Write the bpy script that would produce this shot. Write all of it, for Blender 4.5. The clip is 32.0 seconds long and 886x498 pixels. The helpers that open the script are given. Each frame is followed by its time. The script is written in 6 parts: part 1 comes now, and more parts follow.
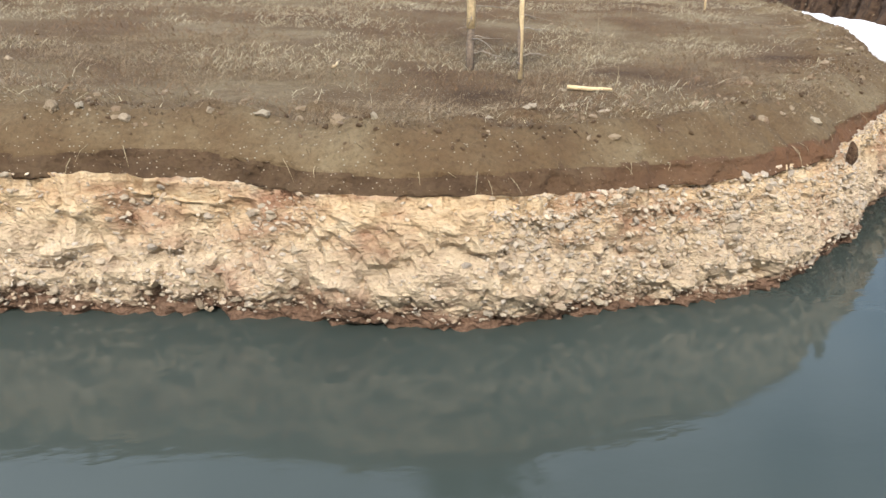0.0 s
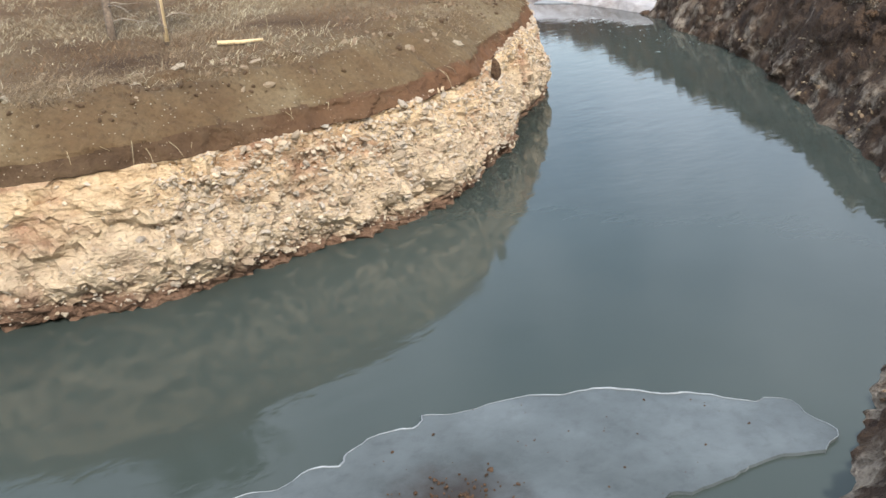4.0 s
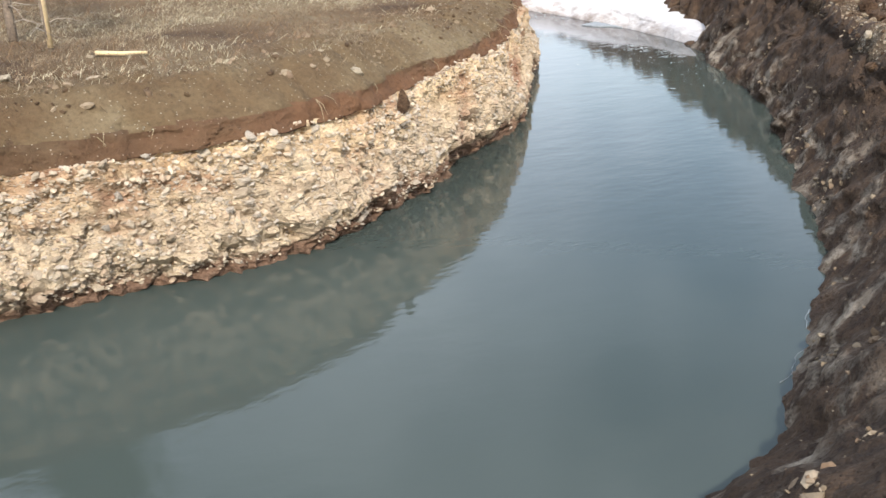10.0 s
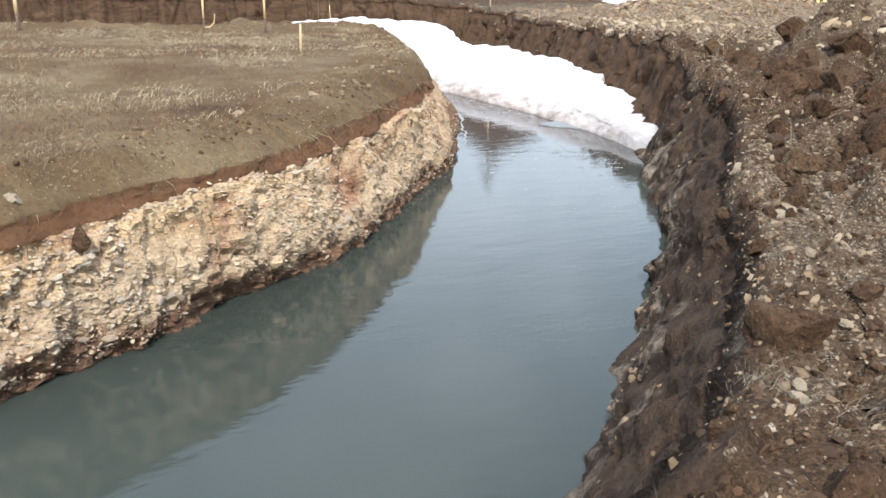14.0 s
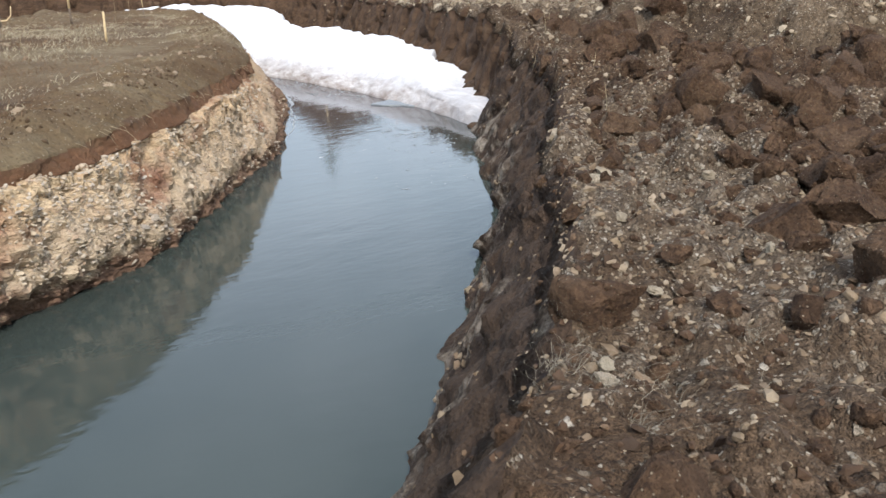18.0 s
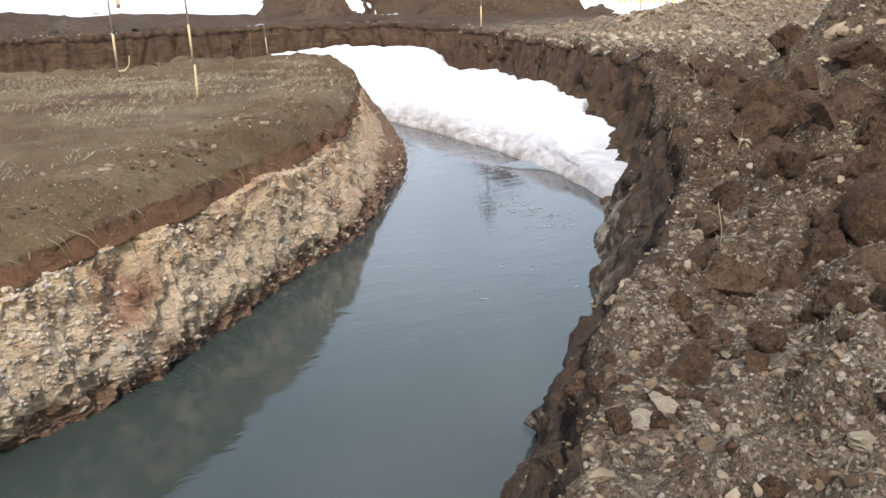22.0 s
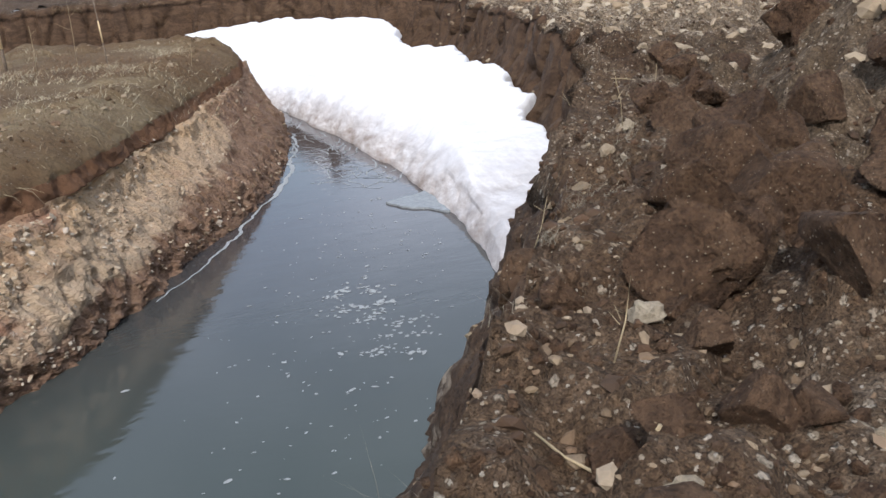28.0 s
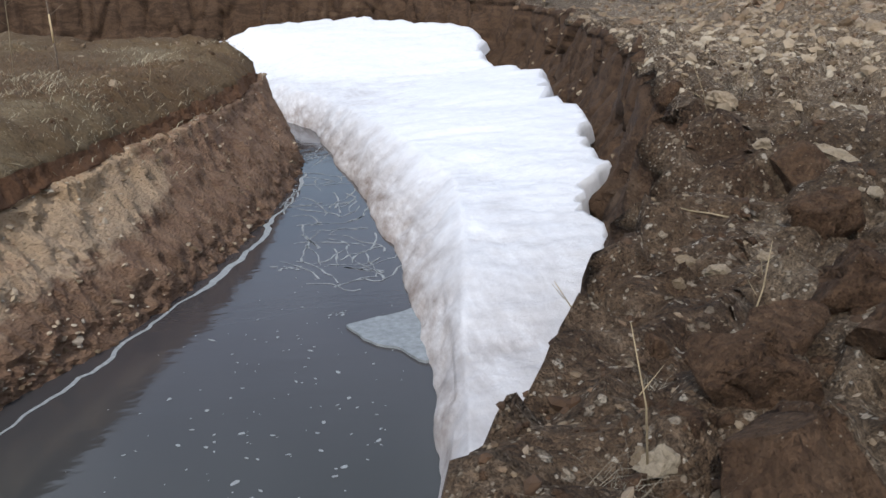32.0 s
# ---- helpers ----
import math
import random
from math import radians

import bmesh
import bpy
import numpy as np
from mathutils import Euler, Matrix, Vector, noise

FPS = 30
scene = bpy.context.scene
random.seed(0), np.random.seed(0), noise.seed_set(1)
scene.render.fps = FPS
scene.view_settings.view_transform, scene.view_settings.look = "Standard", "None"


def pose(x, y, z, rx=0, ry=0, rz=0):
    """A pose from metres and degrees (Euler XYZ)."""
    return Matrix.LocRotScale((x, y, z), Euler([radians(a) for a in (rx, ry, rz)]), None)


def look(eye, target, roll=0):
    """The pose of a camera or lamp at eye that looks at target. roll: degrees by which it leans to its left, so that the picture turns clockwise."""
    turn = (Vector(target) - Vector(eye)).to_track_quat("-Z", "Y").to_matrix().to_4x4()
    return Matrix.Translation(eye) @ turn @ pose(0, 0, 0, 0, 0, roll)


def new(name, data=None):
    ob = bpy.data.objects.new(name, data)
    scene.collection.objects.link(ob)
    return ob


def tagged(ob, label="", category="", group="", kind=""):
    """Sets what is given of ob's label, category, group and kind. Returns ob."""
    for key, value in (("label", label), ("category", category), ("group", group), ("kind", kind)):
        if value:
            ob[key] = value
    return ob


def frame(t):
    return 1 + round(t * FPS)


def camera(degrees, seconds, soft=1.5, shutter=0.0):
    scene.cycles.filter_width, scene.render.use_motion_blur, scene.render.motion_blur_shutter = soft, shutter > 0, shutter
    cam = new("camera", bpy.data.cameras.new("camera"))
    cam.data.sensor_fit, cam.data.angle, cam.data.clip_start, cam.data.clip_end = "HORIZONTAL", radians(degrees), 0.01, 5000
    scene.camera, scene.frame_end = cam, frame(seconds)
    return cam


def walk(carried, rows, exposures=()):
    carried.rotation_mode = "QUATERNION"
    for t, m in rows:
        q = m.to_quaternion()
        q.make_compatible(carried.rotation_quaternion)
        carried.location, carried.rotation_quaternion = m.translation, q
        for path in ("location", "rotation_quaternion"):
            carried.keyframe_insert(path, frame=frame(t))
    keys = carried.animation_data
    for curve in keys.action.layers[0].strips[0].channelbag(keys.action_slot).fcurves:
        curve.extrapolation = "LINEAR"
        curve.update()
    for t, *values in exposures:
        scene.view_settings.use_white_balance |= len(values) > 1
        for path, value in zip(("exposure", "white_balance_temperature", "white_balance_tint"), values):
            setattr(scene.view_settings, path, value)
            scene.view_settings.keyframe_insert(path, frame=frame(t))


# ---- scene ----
cam = camera(51.46, 32.0, soft=1.5)

EXPOSURES = [(0.0, 0.65, 6500, 10.0), (4.0, 0.7, 6492, 10.0), (7.0, 0.83, 6486, 10.0), (8.5, 0.87, 6483, 10.0), (10.5, 0.82, 6476, 10.0), (13.0, 0.9, 6457, 10.0), (14.5, 0.65, 6425, 10.0), (18.0, 0.45, 6250, 10.0), (19.0, 0.85, 6200, 10.0), (20.0, 0.68, 6250, 10.3), (21.0, 0.6, 6300, 10.7), (22.0, 0.4, 6350, 11.0), (24.0, 0.3, 6300, 11.0), (26.5, 0.1, 6238, 11.3), (28.5, 0.25, 6191, 12.7), (30.0, 0.15, 6160, 12.3), (31.0, -0.05, 6140, 11.7), (32.0, -0.2, 6120, 11.0)]

# seconds, place of the lens, turn to the left from +y, tilt, roll
ROWS = [
    (0, 1.405, 7.589, 2.754, -20.24, -19.18, 1.35),
    (0.5, 1.433, 7.550, 2.723, -22.02, -18.78, 2.35),
    (1, 1.500, 7.553, 2.678, -26.90, -20.31, 1.53),
    (1.5, 1.512, 7.548, 2.676, -30.70, -21.16, 1.43),
    (2, 1.512, 7.549, 2.673, -31.02, -21.05, 0.26),
    (2.5, 1.521, 7.530, 2.668, -33.17, -20.43, -0.50),
    (3, 1.556, 7.498, 2.649, -38.47, -20.33, -1.27),
    (3.5, 1.558, 7.478, 2.642, -41.65, -21.44, -1.82),
    (4, 1.571, 7.412, 2.673, -39.00, -21.92, -3.36),
    (4.5, 1.594, 7.369, 2.612, -41.06, -20.93, -4.78),
    (6.5, 1.545, 7.464, 2.645, -36.46, -23.77, 0.05),
    (7, 1.521, 7.488, 2.633, -33.96, -25.79, -2.12),
    (7.5, 1.796, 7.343, 2.566, -29.56, -25.59, -4.36),
    (8, 2.128, 7.204, 2.528, -28.66, -25.23, -3.48),
    (8.5, 2.561, 7.150, 2.522, -31.43, -22.75, 1.61),
    (9, 2.905, 7.084, 2.571, -29.95, -23.04, -1.28),
    (9.5, 3.363, 6.972, 2.581, -25.17, -20.74, -1.82),
    (10, 3.762, 7.002, 2.636, -31.43, -21.24, -0.79),
    (10.5, 4.192, 6.986, 2.614, -34.39, -22.47, -0.84),
    (11, 4.660, 6.952, 2.608, -32.15, -22.32, -1.84),
    (11.5, 5.064, 7.063, 2.584, -32.16, -22.34, 0.15),
    (12, 5.505, 7.209, 2.563, -27.60, -23.98, -3.54),
    (12.5, 5.946, 7.269, 2.589, -27.83, -22.72, -3.30),
    (13, 6.368, 7.378, 2.559, -28.72, -23.18, -3.08),
    (13.5, 6.679, 7.425, 2.594, -30.40, -20.94, -2.77),
    (14, 7.079, 7.477, 2.650, -26.76, -16.45, 0.47),
    (14.5, 7.150, 7.485, 2.686, -27.36, -14.23, -0.58),
    (16.5, 7.229, 7.447, 2.611, -28.67, -14.33, -0.68),
    (17, 7.245, 7.415, 2.617, -30.65, -14.26, -2.04),
    (17.5, 7.334, 7.463, 2.595, -30.98, -14.56, -3.20),
    (18, 7.585, 7.692, 2.535, -35.81, -17.57, -1.71),
    (18.5, 7.834, 7.865, 2.545, -33.33, -20.57, -0.71),
    (19, 8.016, 7.974, 2.563, -31.73, -19.11, -1.32),
    (19.5, 8.424, 8.205, 2.572, -28.95, -18.18, -0.29),
    (20, 8.735, 8.391, 2.581, -24.71, -18.11, -2.28),
    (20.5, 9.061, 8.681, 2.537, -23.54, -18.82, -1.53),
    (21, 9.288, 8.862, 2.558, -25.91, -18.97, -1.08),
    (21.5, 9.662, 9.150, 2.573, -22.20, -15.98, -2.13),
    (22, 9.870, 9.262, 2.621, -23.33, -15.26, -2.86),
    (22.5, 10.173, 9.461, 2.538, -24.14, -15.15, -3.01),
    (23, 10.387, 9.612, 2.544, -26.37, -18.11, -2.97),
    (23.5, 10.650, 9.785, 2.521, -21.76, -15.96, -4.57),
    (24, 10.986, 9.997, 2.547, -18.40, -14.43, -3.47),
    (24.5, 11.271, 10.306, 2.504, -20.95, -14.34, -1.00),
    (25, 11.564, 10.594, 2.507, -22.28, -15.19, -3.03),
    (25.5, 11.862, 10.858, 2.558, -19.88, -14.16, -2.68),
    (26, 12.182, 11.257, 2.550, -23.33, -14.47, -1.00),
    (26.5, 12.467, 11.575, 2.532, -24.49, -16.08, -1.77),
    (28.5, 13.863, 13.152, 2.523, -19.75, -17.58, -4.68),
    (29, 14.186, 13.578, 2.508, -20.29, -17.71, -2.22),
    (29.5, 14.492, 13.927, 2.512, -21.80, -19.47, -2.35),
    (30, 14.817, 14.355, 2.530, -16.80, -19.42, -3.69),
    (30.5, 14.983, 14.735, 2.552, -14.71, -18.41, 0.07),
    (31, 15.226, 15.078, 2.547, -14.57, -18.87, -0.16),
    (31.5, 15.502, 15.381, 2.592, -13.09, -17.75, -1.05),
    (32, 15.702, 15.824, 2.571, -13.34, -17.41, -0.57),
]


def aim(x, y, z, yaw, tilt, roll):
    a, b = radians(yaw), radians(tilt)
    return look((x, y, z), (x - math.sin(a) * math.cos(b), y + math.cos(a) * math.cos(b), z + math.sin(b)), roll)


walk(cam, [(r[0], aim(*r[1:])) for r in ROWS], exposures=EXPOSURES)

# ---- light ----
SUN_ELEVATION, SUN_AZIMUTH = radians(40), radians(205)   # azimuth clockwise from +y

world = bpy.data.worlds.new("world")
scene.world = world
world.use_nodes = True
wn, wl = world.node_tree.nodes, world.node_tree.links
sky = wn.new("ShaderNodeTexSky")
sky.sky_type, sky.sun_disc = "NISHITA", False
sky.sun_elevation, sky.sun_rotation = SUN_ELEVATION, SUN_AZIMUTH
sky.dust_density, sky.air_density = 2.5, 1.2
# thin high cloud over the blue
cloud_at = wn.new("ShaderNodeTexCoord")
cloud = wn.new("ShaderNodeTexNoise")
cloud.inputs["Scale"].default_value, cloud.inputs["Detail"].default_value = 2.2, 6.0
wl.new(cloud_at.outputs["Generated"], cloud.inputs["Vector"])
cover = wn.new("ShaderNodeMapRange")
cover.inputs["From Min"].default_value, cover.inputs["From Max"].default_value = 0.32, 0.72
cover.inputs["To Max"].default_value = 0.8
wl.new(cloud.outputs["Fac"], cover.inputs["Value"])
clouded = wn.new("ShaderNodeMix")
clouded.data_type = "RGBA"
clouded.inputs["B"].default_value = (9.9, 10.6, 11.8, 1.0)
wl.new(cover.outputs["Result"], clouded.inputs["Factor"])
wl.new(sky.outputs["Color"], clouded.inputs["A"])
wl.new(clouded.outputs["Result"], wn["Background"].inputs["Color"])
wn["Background"].inputs["Strength"].default_value = 0.15

sun = new("sun", bpy.data.lights.new("sun", "SUN"))
sun.data.energy, sun.data.angle, sun.data.color = 3.0, radians(1.5), (1.0, 0.95, 0.88)
sun_way = Vector((math.sin(SUN_AZIMUTH) * math.cos(SUN_ELEVATION), math.cos(SUN_AZIMUTH) * math.cos(SUN_ELEVATION), math.sin(SUN_ELEVATION)))
sun.matrix_world = look(sun_way * 50, (0, 0, 0))


# ---- materials ----
def node_material(name):
    m = bpy.data.materials.new(name)
    m.use_nodes = True
    nt = m.node_tree
    return m, nt.nodes, nt.links, nt.nodes["Principled BSDF"]


def ramp(nodes, links, fac, stops):
    r = nodes.new("ShaderNodeValToRGB")
    e = r.color_ramp.elements
    while len(e) < len(stops):
        e.new(0.5)
    for k, (p, c) in zip(e, stops):
        k.position, k.color = p, (*c, 1.0)
    links.new(fac, r.inputs["Fac"])
    return r.outputs["Color"]


def noise_tex(nodes, links, vec, scale, detail=6.0, rough=0.6, dist=0.0):
    n = nodes.new("ShaderNodeTexNoise")
    n.inputs["Scale"].default_value, n.inputs["Detail"].default_value = scale, detail
    n.inputs["Roughness"].default_value, n.inputs["Distortion"].default_value = rough, dist
    links.new(vec, n.inputs["Vector"])
    return n.outputs["Fac"]


def mix(nodes, links, fac, a, b, blend="MIX"):
    m = nodes.new("ShaderNodeMix")
    m.data_type, m.blend_type = "RGBA", blend
    for sock, v in ((m.inputs["Factor"], fac), (m.inputs["A"], a), (m.inputs["B"], b)):
        if isinstance(v, (int, float)):
            sock.default_value = v
        elif isinstance(v, tuple):
            sock.default_value = (*v, 1.0)
        else:
            links.new(v, sock)
    return m.outputs["Result"]


def fade(nodes, links, value, lo, hi):
    m = nodes.new("ShaderNodeMapRange")
    m.inputs["From Min"].default_value, m.inputs["From Max"].default_value = lo, hi
    links.new(value, m.inputs["Value"])
    return m.outputs["Result"]


def bump(nodes, links, bsdf, heights):
    last = None
    for h, strength, dist in heights:
        b = nodes.new("ShaderNodeBump")
        b.inputs["Strength"].default_value, b.inputs["Distance"].default_value = strength, dist
        links.new(h, b.inputs["Height"])
        if last:
            links.new(last, b.inputs["Normal"])
        last = b.outputs["Normal"]
    links.new(last, bsdf.inputs["Normal"])


def place(nodes):
    return nodes.new("ShaderNodeNewGeometry").outputs["Position"]


def earthy(name, coarse, fine, coarse_scale=1.2, fine_scale=14.0, rough=0.95, relief=0.03, specks=None, stops=(0.3, 0.7), layer=None, crumbly=False):
    """Soil, rock or turf: a coarse two- or three-colour mottling, a fine one over it, and pale specks of stone."""
    m, n, l, b = node_material(name)
    p = place(n)
    big, small = noise_tex(n, l, p, coarse_scale, 8, 0.65), noise_tex(n, l, p, fine_scale, 8, 0.7)
    k = len(coarse)
    c = ramp(n, l, big, [(stops[0] + (stops[1] - stops[0]) * i / max(k - 1, 1), v) for i, v in enumerate(coarse)])
    g = ramp(n, l, small, [(0.25 + 0.5 * i / max(len(fine) - 1, 1), v) for i, v in enumerate(fine)])
    c = mix(n, l, 0.75, c, g, "MULTIPLY")
    heights = [(big, 0.5, relief * 3), (small, 0.8, relief)]
    if crumbly:
        crumb = n.new("ShaderNodeTexVoronoi")
        crumb.inputs["Scale"].default_value = 48.0
        l.new(p, crumb.inputs["Vector"])
        shade = n.new("ShaderNodeSeparateColor")
        l.new(crumb.outputs["Color"], shade.inputs[0])
        c = mix(n, l, 0.7, c, ramp(n, l, shade.outputs[2], [(0.0, (0.55, 0.52, 0.50)), (0.5, (0.9, 0.88, 0.86)), (1.0, (1.25, 1.22, 1.18))]), "MULTIPLY")
        heights.append((fade(n, l, crumb.outputs["Distance"], 0.75, 0.1), 0.8, 0.008))
    if specks:
        v = n.new("ShaderNodeTexVoronoi")
        v.inputs["Scale"].default_value = specks[1]
        l.new(p, v.inputs["Vector"])
        spread = noise_tex(n, l, p, 0.9, 4, 0.6)
        near = n.new("ShaderNodeMath")
        near.operation = "MULTIPLY_ADD"
        l.new(spread, near.inputs[0])
        near.inputs[1].default_value, near.inputs[2].default_value = -specks[2], specks[2] * 0.35
        s = n.new("ShaderNodeMath")
        s.operation = "ADD"
        l.new(v.outputs["Distance"], s.inputs[0])
        l.new(near.outputs[0], s.inputs[1])
        f = fade(n, l, s.outputs[0], 0.12, 0.02)
        c = mix(n, l, f, c, specks[0])
        heights.append((f, 0.7, 0.012))
    if layer:
        sep = n.new("ShaderNodeSeparateXYZ")
        l.new(p, sep.inputs[0])
        level = n.new("ShaderNodeMath")
        level.operation = "MULTIPLY_ADD"
        l.new(big, level.inputs[0])
        level.inputs[1].default_value = layer[2]
        l.new(sep.outputs["Z"], level.inputs[2])
        deep = n.new("ShaderNodeMath")
        deep.operation = "MULTIPLY_ADD"
        l.new(fade(n, l, sep.outputs["Y"], 17.0, 22.0), deep.inputs[0])
        deep.inputs[1].default_value = -0.14
        l.new(level.outputs[0], deep.inputs[2])
        level = deep
        east = n.new("ShaderNodeMath")
        east.operation = "MULTIPLY"
        l.new(fade(n, l, level.outputs[0], layer[1], layer[0]), east.inputs[0])
        l.new(fade(n, l, sep.outputs["X"], 3.5, 7.0), east.inputs[1])
        c = mix(n, l, east.outputs[0], c, mix(n, l, 0.6, layer[3], g, "MULTIPLY"))
    l.new(c, b.inputs["Base Color"])
    b.inputs["Roughness"].default_value = rough
    b.inputs["Specular IOR Level"].default_value = 0.2
    bump(n, l, b, heights)
    return m


TURF = earthy("dry turf", [(0.070, 0.042, 0.022), (0.115, 0.074, 0.040), (0.145, 0.103, 0.059), (0.205, 0.162, 0.102), (0.125, 0.080, 0.043)], [(0.30, 0.27, 0.23), (0.8, 0.76, 0.68), (1.0, 0.97, 0.92)], 0.55, 26, stops=(0.3, 0.72), relief=0.04, specks=((0.34, 0.31, 0.24), 24.0, 0.3))
TOPSOIL = earthy("topsoil over red clay", [(0.056, 0.035, 0.021), (0.096, 0.062, 0.036), (0.140, 0.096, 0.057)], [(0.42, 0.40, 0.38), (0.85, 0.82, 0.78), (1.0, 1.0, 1.0)], 2.2, 24, relief=0.05, specks=((0.36, 0.30, 0.23), 26.0, 0.35), layer=(1.40, 1.56, 0.62, (0.152, 0.080, 0.043)))


def spoil(name, earth, stony, clay):
    """Dug soil: brown earth passing into pale stony rubble where the sheet's "stony" value is high, with small stones of two sizes bedded in it."""
    m, n, l, b = node_material(name)
    p = place(n)
    at = n.new("ShaderNodeAttribute")
    at.attribute_name = "stony"
    big, mid, small = noise_tex(n, l, p, 0.8, 7, 0.65), noise_tex(n, l, p, 5.0, 8, 0.65), noise_tex(n, l, p, 30.0, 8, 0.7)
    uneven = n.new("ShaderNodeMath")
    uneven.operation = "MULTIPLY_ADD"
    l.new(mid, uneven.inputs[0])
    uneven.inputs[1].default_value = 1.3
    l.new(at.outputs["Fac"], uneven.inputs[2])
    much = fade(n, l, uneven.outputs[0], 0.75, 1.45)
    k = len(earth) - 1
    brown = ramp(n, l, big, [(0.3 + 0.4 * i / k, v) for i, v in enumerate(earth)])
    brown = mix(n, l, fade(n, l, mid, 0.52, 0.68), brown, clay)
    k = len(stony) - 1
    c = mix(n, l, much, brown, ramp(n, l, mid, [(0.3 + 0.4 * i / k, v) for i, v in enumerate(stony)]))
    c = mix(n, l, 0.8, c, ramp(n, l, small, [(0.3, (0.30, 0.27, 0.25)), (0.5, (0.85, 0.83, 0.8)), (0.7, (1, 1, 1))]), "MULTIPLY")
    heights = [(big, 0.4, 0.06), (mid, 0.8, 0.05), (small, 0.9, 0.025)]
    for scale, deep in ((34.0, 0.022), (110.0, 0.008)):
        crumb = n.new("ShaderNodeTexVoronoi")
        crumb.inputs["Scale"].default_value = scale
        l.new(p, crumb.inputs["Vector"])
        shade = n.new("ShaderNodeSeparateColor")
        l.new(crumb.outputs["Color"], shade.inputs[0])
        c = mix(n, l, 0.75, c, ramp(n, l, shade.outputs[2], [(0.0, (0.55, 0.52, 0.50)), (0.5, (0.9, 0.88, 0.86)), (1.0, (1.25, 1.22, 1.18))]), "MULTIPLY")
        heights.append((fade(n, l, crumb.outputs["Distance"], 0.75, 0.1), 0.8, deep))
    for scale, few, deep in ((24.0, 0.93, 0.03), (58.0, 0.90, 0.012)):
        v = n.new("ShaderNodeTexVoronoi")
        v.inputs["Scale"].default_value = scale
        warp = n.new("ShaderNodeVectorMath")
        warp.operation = "MULTIPLY_ADD"
        fine = n.new("ShaderNodeTexNoise")
        fine.inputs["Scale"].default_value = scale * 1.5
        l.new(p, fine.inputs["Vector"])
        l.new(fine.outputs["Color"], warp.inputs[0])
        warp.inputs[1].default_value = (0.9 / scale,) * 3
        l.new(p, warp.inputs[2])
        l.new(warp.outputs[0], v.inputs["Vector"])
        hue = n.new("ShaderNodeSeparateColor")
        l.new(v.outputs["Color"], hue.inputs[0])
        pick = n.new("ShaderNodeMath")
        pick.operation = "MULTIPLY_ADD"
        l.new(much, pick.inputs[0])
        pick.inputs[1].default_value = 0.45
        l.new(hue.outputs[0], pick.inputs[2])
        chosen = fade(n, l, pick.outputs[0], few - 0.02, few + 0.02)
        disc = fade(n, l, v.outputs["Distance"], 0.50, 0.36)
        f = n.new("ShaderNodeMath")
        f.operation = "MULTIPLY"
        l.new(chosen, f.inputs[0])
        l.new(disc, f.inputs[1])
        tone = ramp(n, l, hue.outputs[1], [(0.0, (0.13, 0.09, 0.06)), (0.4, (0.24, 0.19, 0.135)), (0.75, (0.36, 0.30, 0.225)), (1.0, (0.46, 0.41, 0.335))])
        c = mix(n, l, f.outputs[0], c, mix(n, l, 0.5, tone, ramp(n, l, small, [(0.3, (0.5, 0.48, 0.45)), (0.6, (1, 1, 1))]), "MULTIPLY"))
        heights.append((f.outputs[0], 0.8, deep))
    l.new(c, b.inputs["Base Color"])
    b.inputs["Roughness"].default_value = 0.95
    b.inputs["Specular IOR Level"].default_value = 0.2
    bump(n, l, b, heights)
    return m


def rilled(name, dark, brown, pale):
    """A washed earth slope: slanting streaks of dark and brown earth with pale crumbling patches."""
    m, n, l, b = node_material(name)
    p = place(n)
    turn = n.new("ShaderNodeMapping")
    turn.vector_type = "POINT"
    turn.inputs["Rotation"].default_value = (0.0, radians(38), radians(42))
    turn.inputs["Scale"].default_value = (0.5, 1.5, 1.5)
    l.new(p, turn.inputs["Vector"])
    q = turn.outputs["Vector"]
    streak, mid, small = noise_tex(n, l, q, 2.2, 8, 0.62, 0.4), noise_tex(n, l, p, 3.2, 8, 0.65), noise_tex(n, l, p, 26, 8, 0.7)
    c = ramp(n, l, streak, [(0.34, dark), (0.46, brown), (0.54, dark), (0.62, brown), (0.72, pale)])
    c = mix(n, l, fade(n, l, mid, 0.5, 0.66), c, mix(n, l, 0.6, c, brown))
    lime = n.new("ShaderNodeMath")
    lime.operation = "MULTIPLY"
    l.new(fade(n, l, mid, 0.47, 0.57), lime.inputs[0])
    l.new(fade(n, l, streak, 0.42, 0.56), lime.inputs[1])
    sep = n.new("ShaderNodeSeparateXYZ")
    l.new(p, sep.inputs[0])
    foot = n.new("ShaderNodeMath")
    foot.operation = "MULTIPLY"
    l.new(lime.outputs[0], foot.inputs[0])
    l.new(fade(n, l, sep.outputs["Z"], 0.70, 0.35), foot.inputs[1])
    lime = foot
    c = mix(n, l, lime.outputs[0], c, pale)
    c = mix(n, l, 0.75, c, ramp(n, l, small, [(0.3, (0.34, 0.31, 0.29)), (0.5, (0.85, 0.83, 0.8)), (0.7, (1, 1, 1))]), "MULTIPLY")
    l.new(c, b.inputs["Base Color"])
    b.inputs["Roughness"].default_value = 0.88
    b.inputs["Specular IOR Level"].default_value = 0.25
    crumb = n.new("ShaderNodeTexVoronoi")
    crumb.inputs["Scale"].default_value = 46.0
    l.new(p, crumb.inputs["Vector"])
    bump(n, l, b, [(streak, 0.7, 0.06), (mid, 0.7, 0.05), (fade(n, l, crumb.outputs["Distance"], 0.7, 0.1), 0.7, 0.014), (small, 0.9, 0.025), (lime.outputs[0], 0.5, 0.03)])
    return m


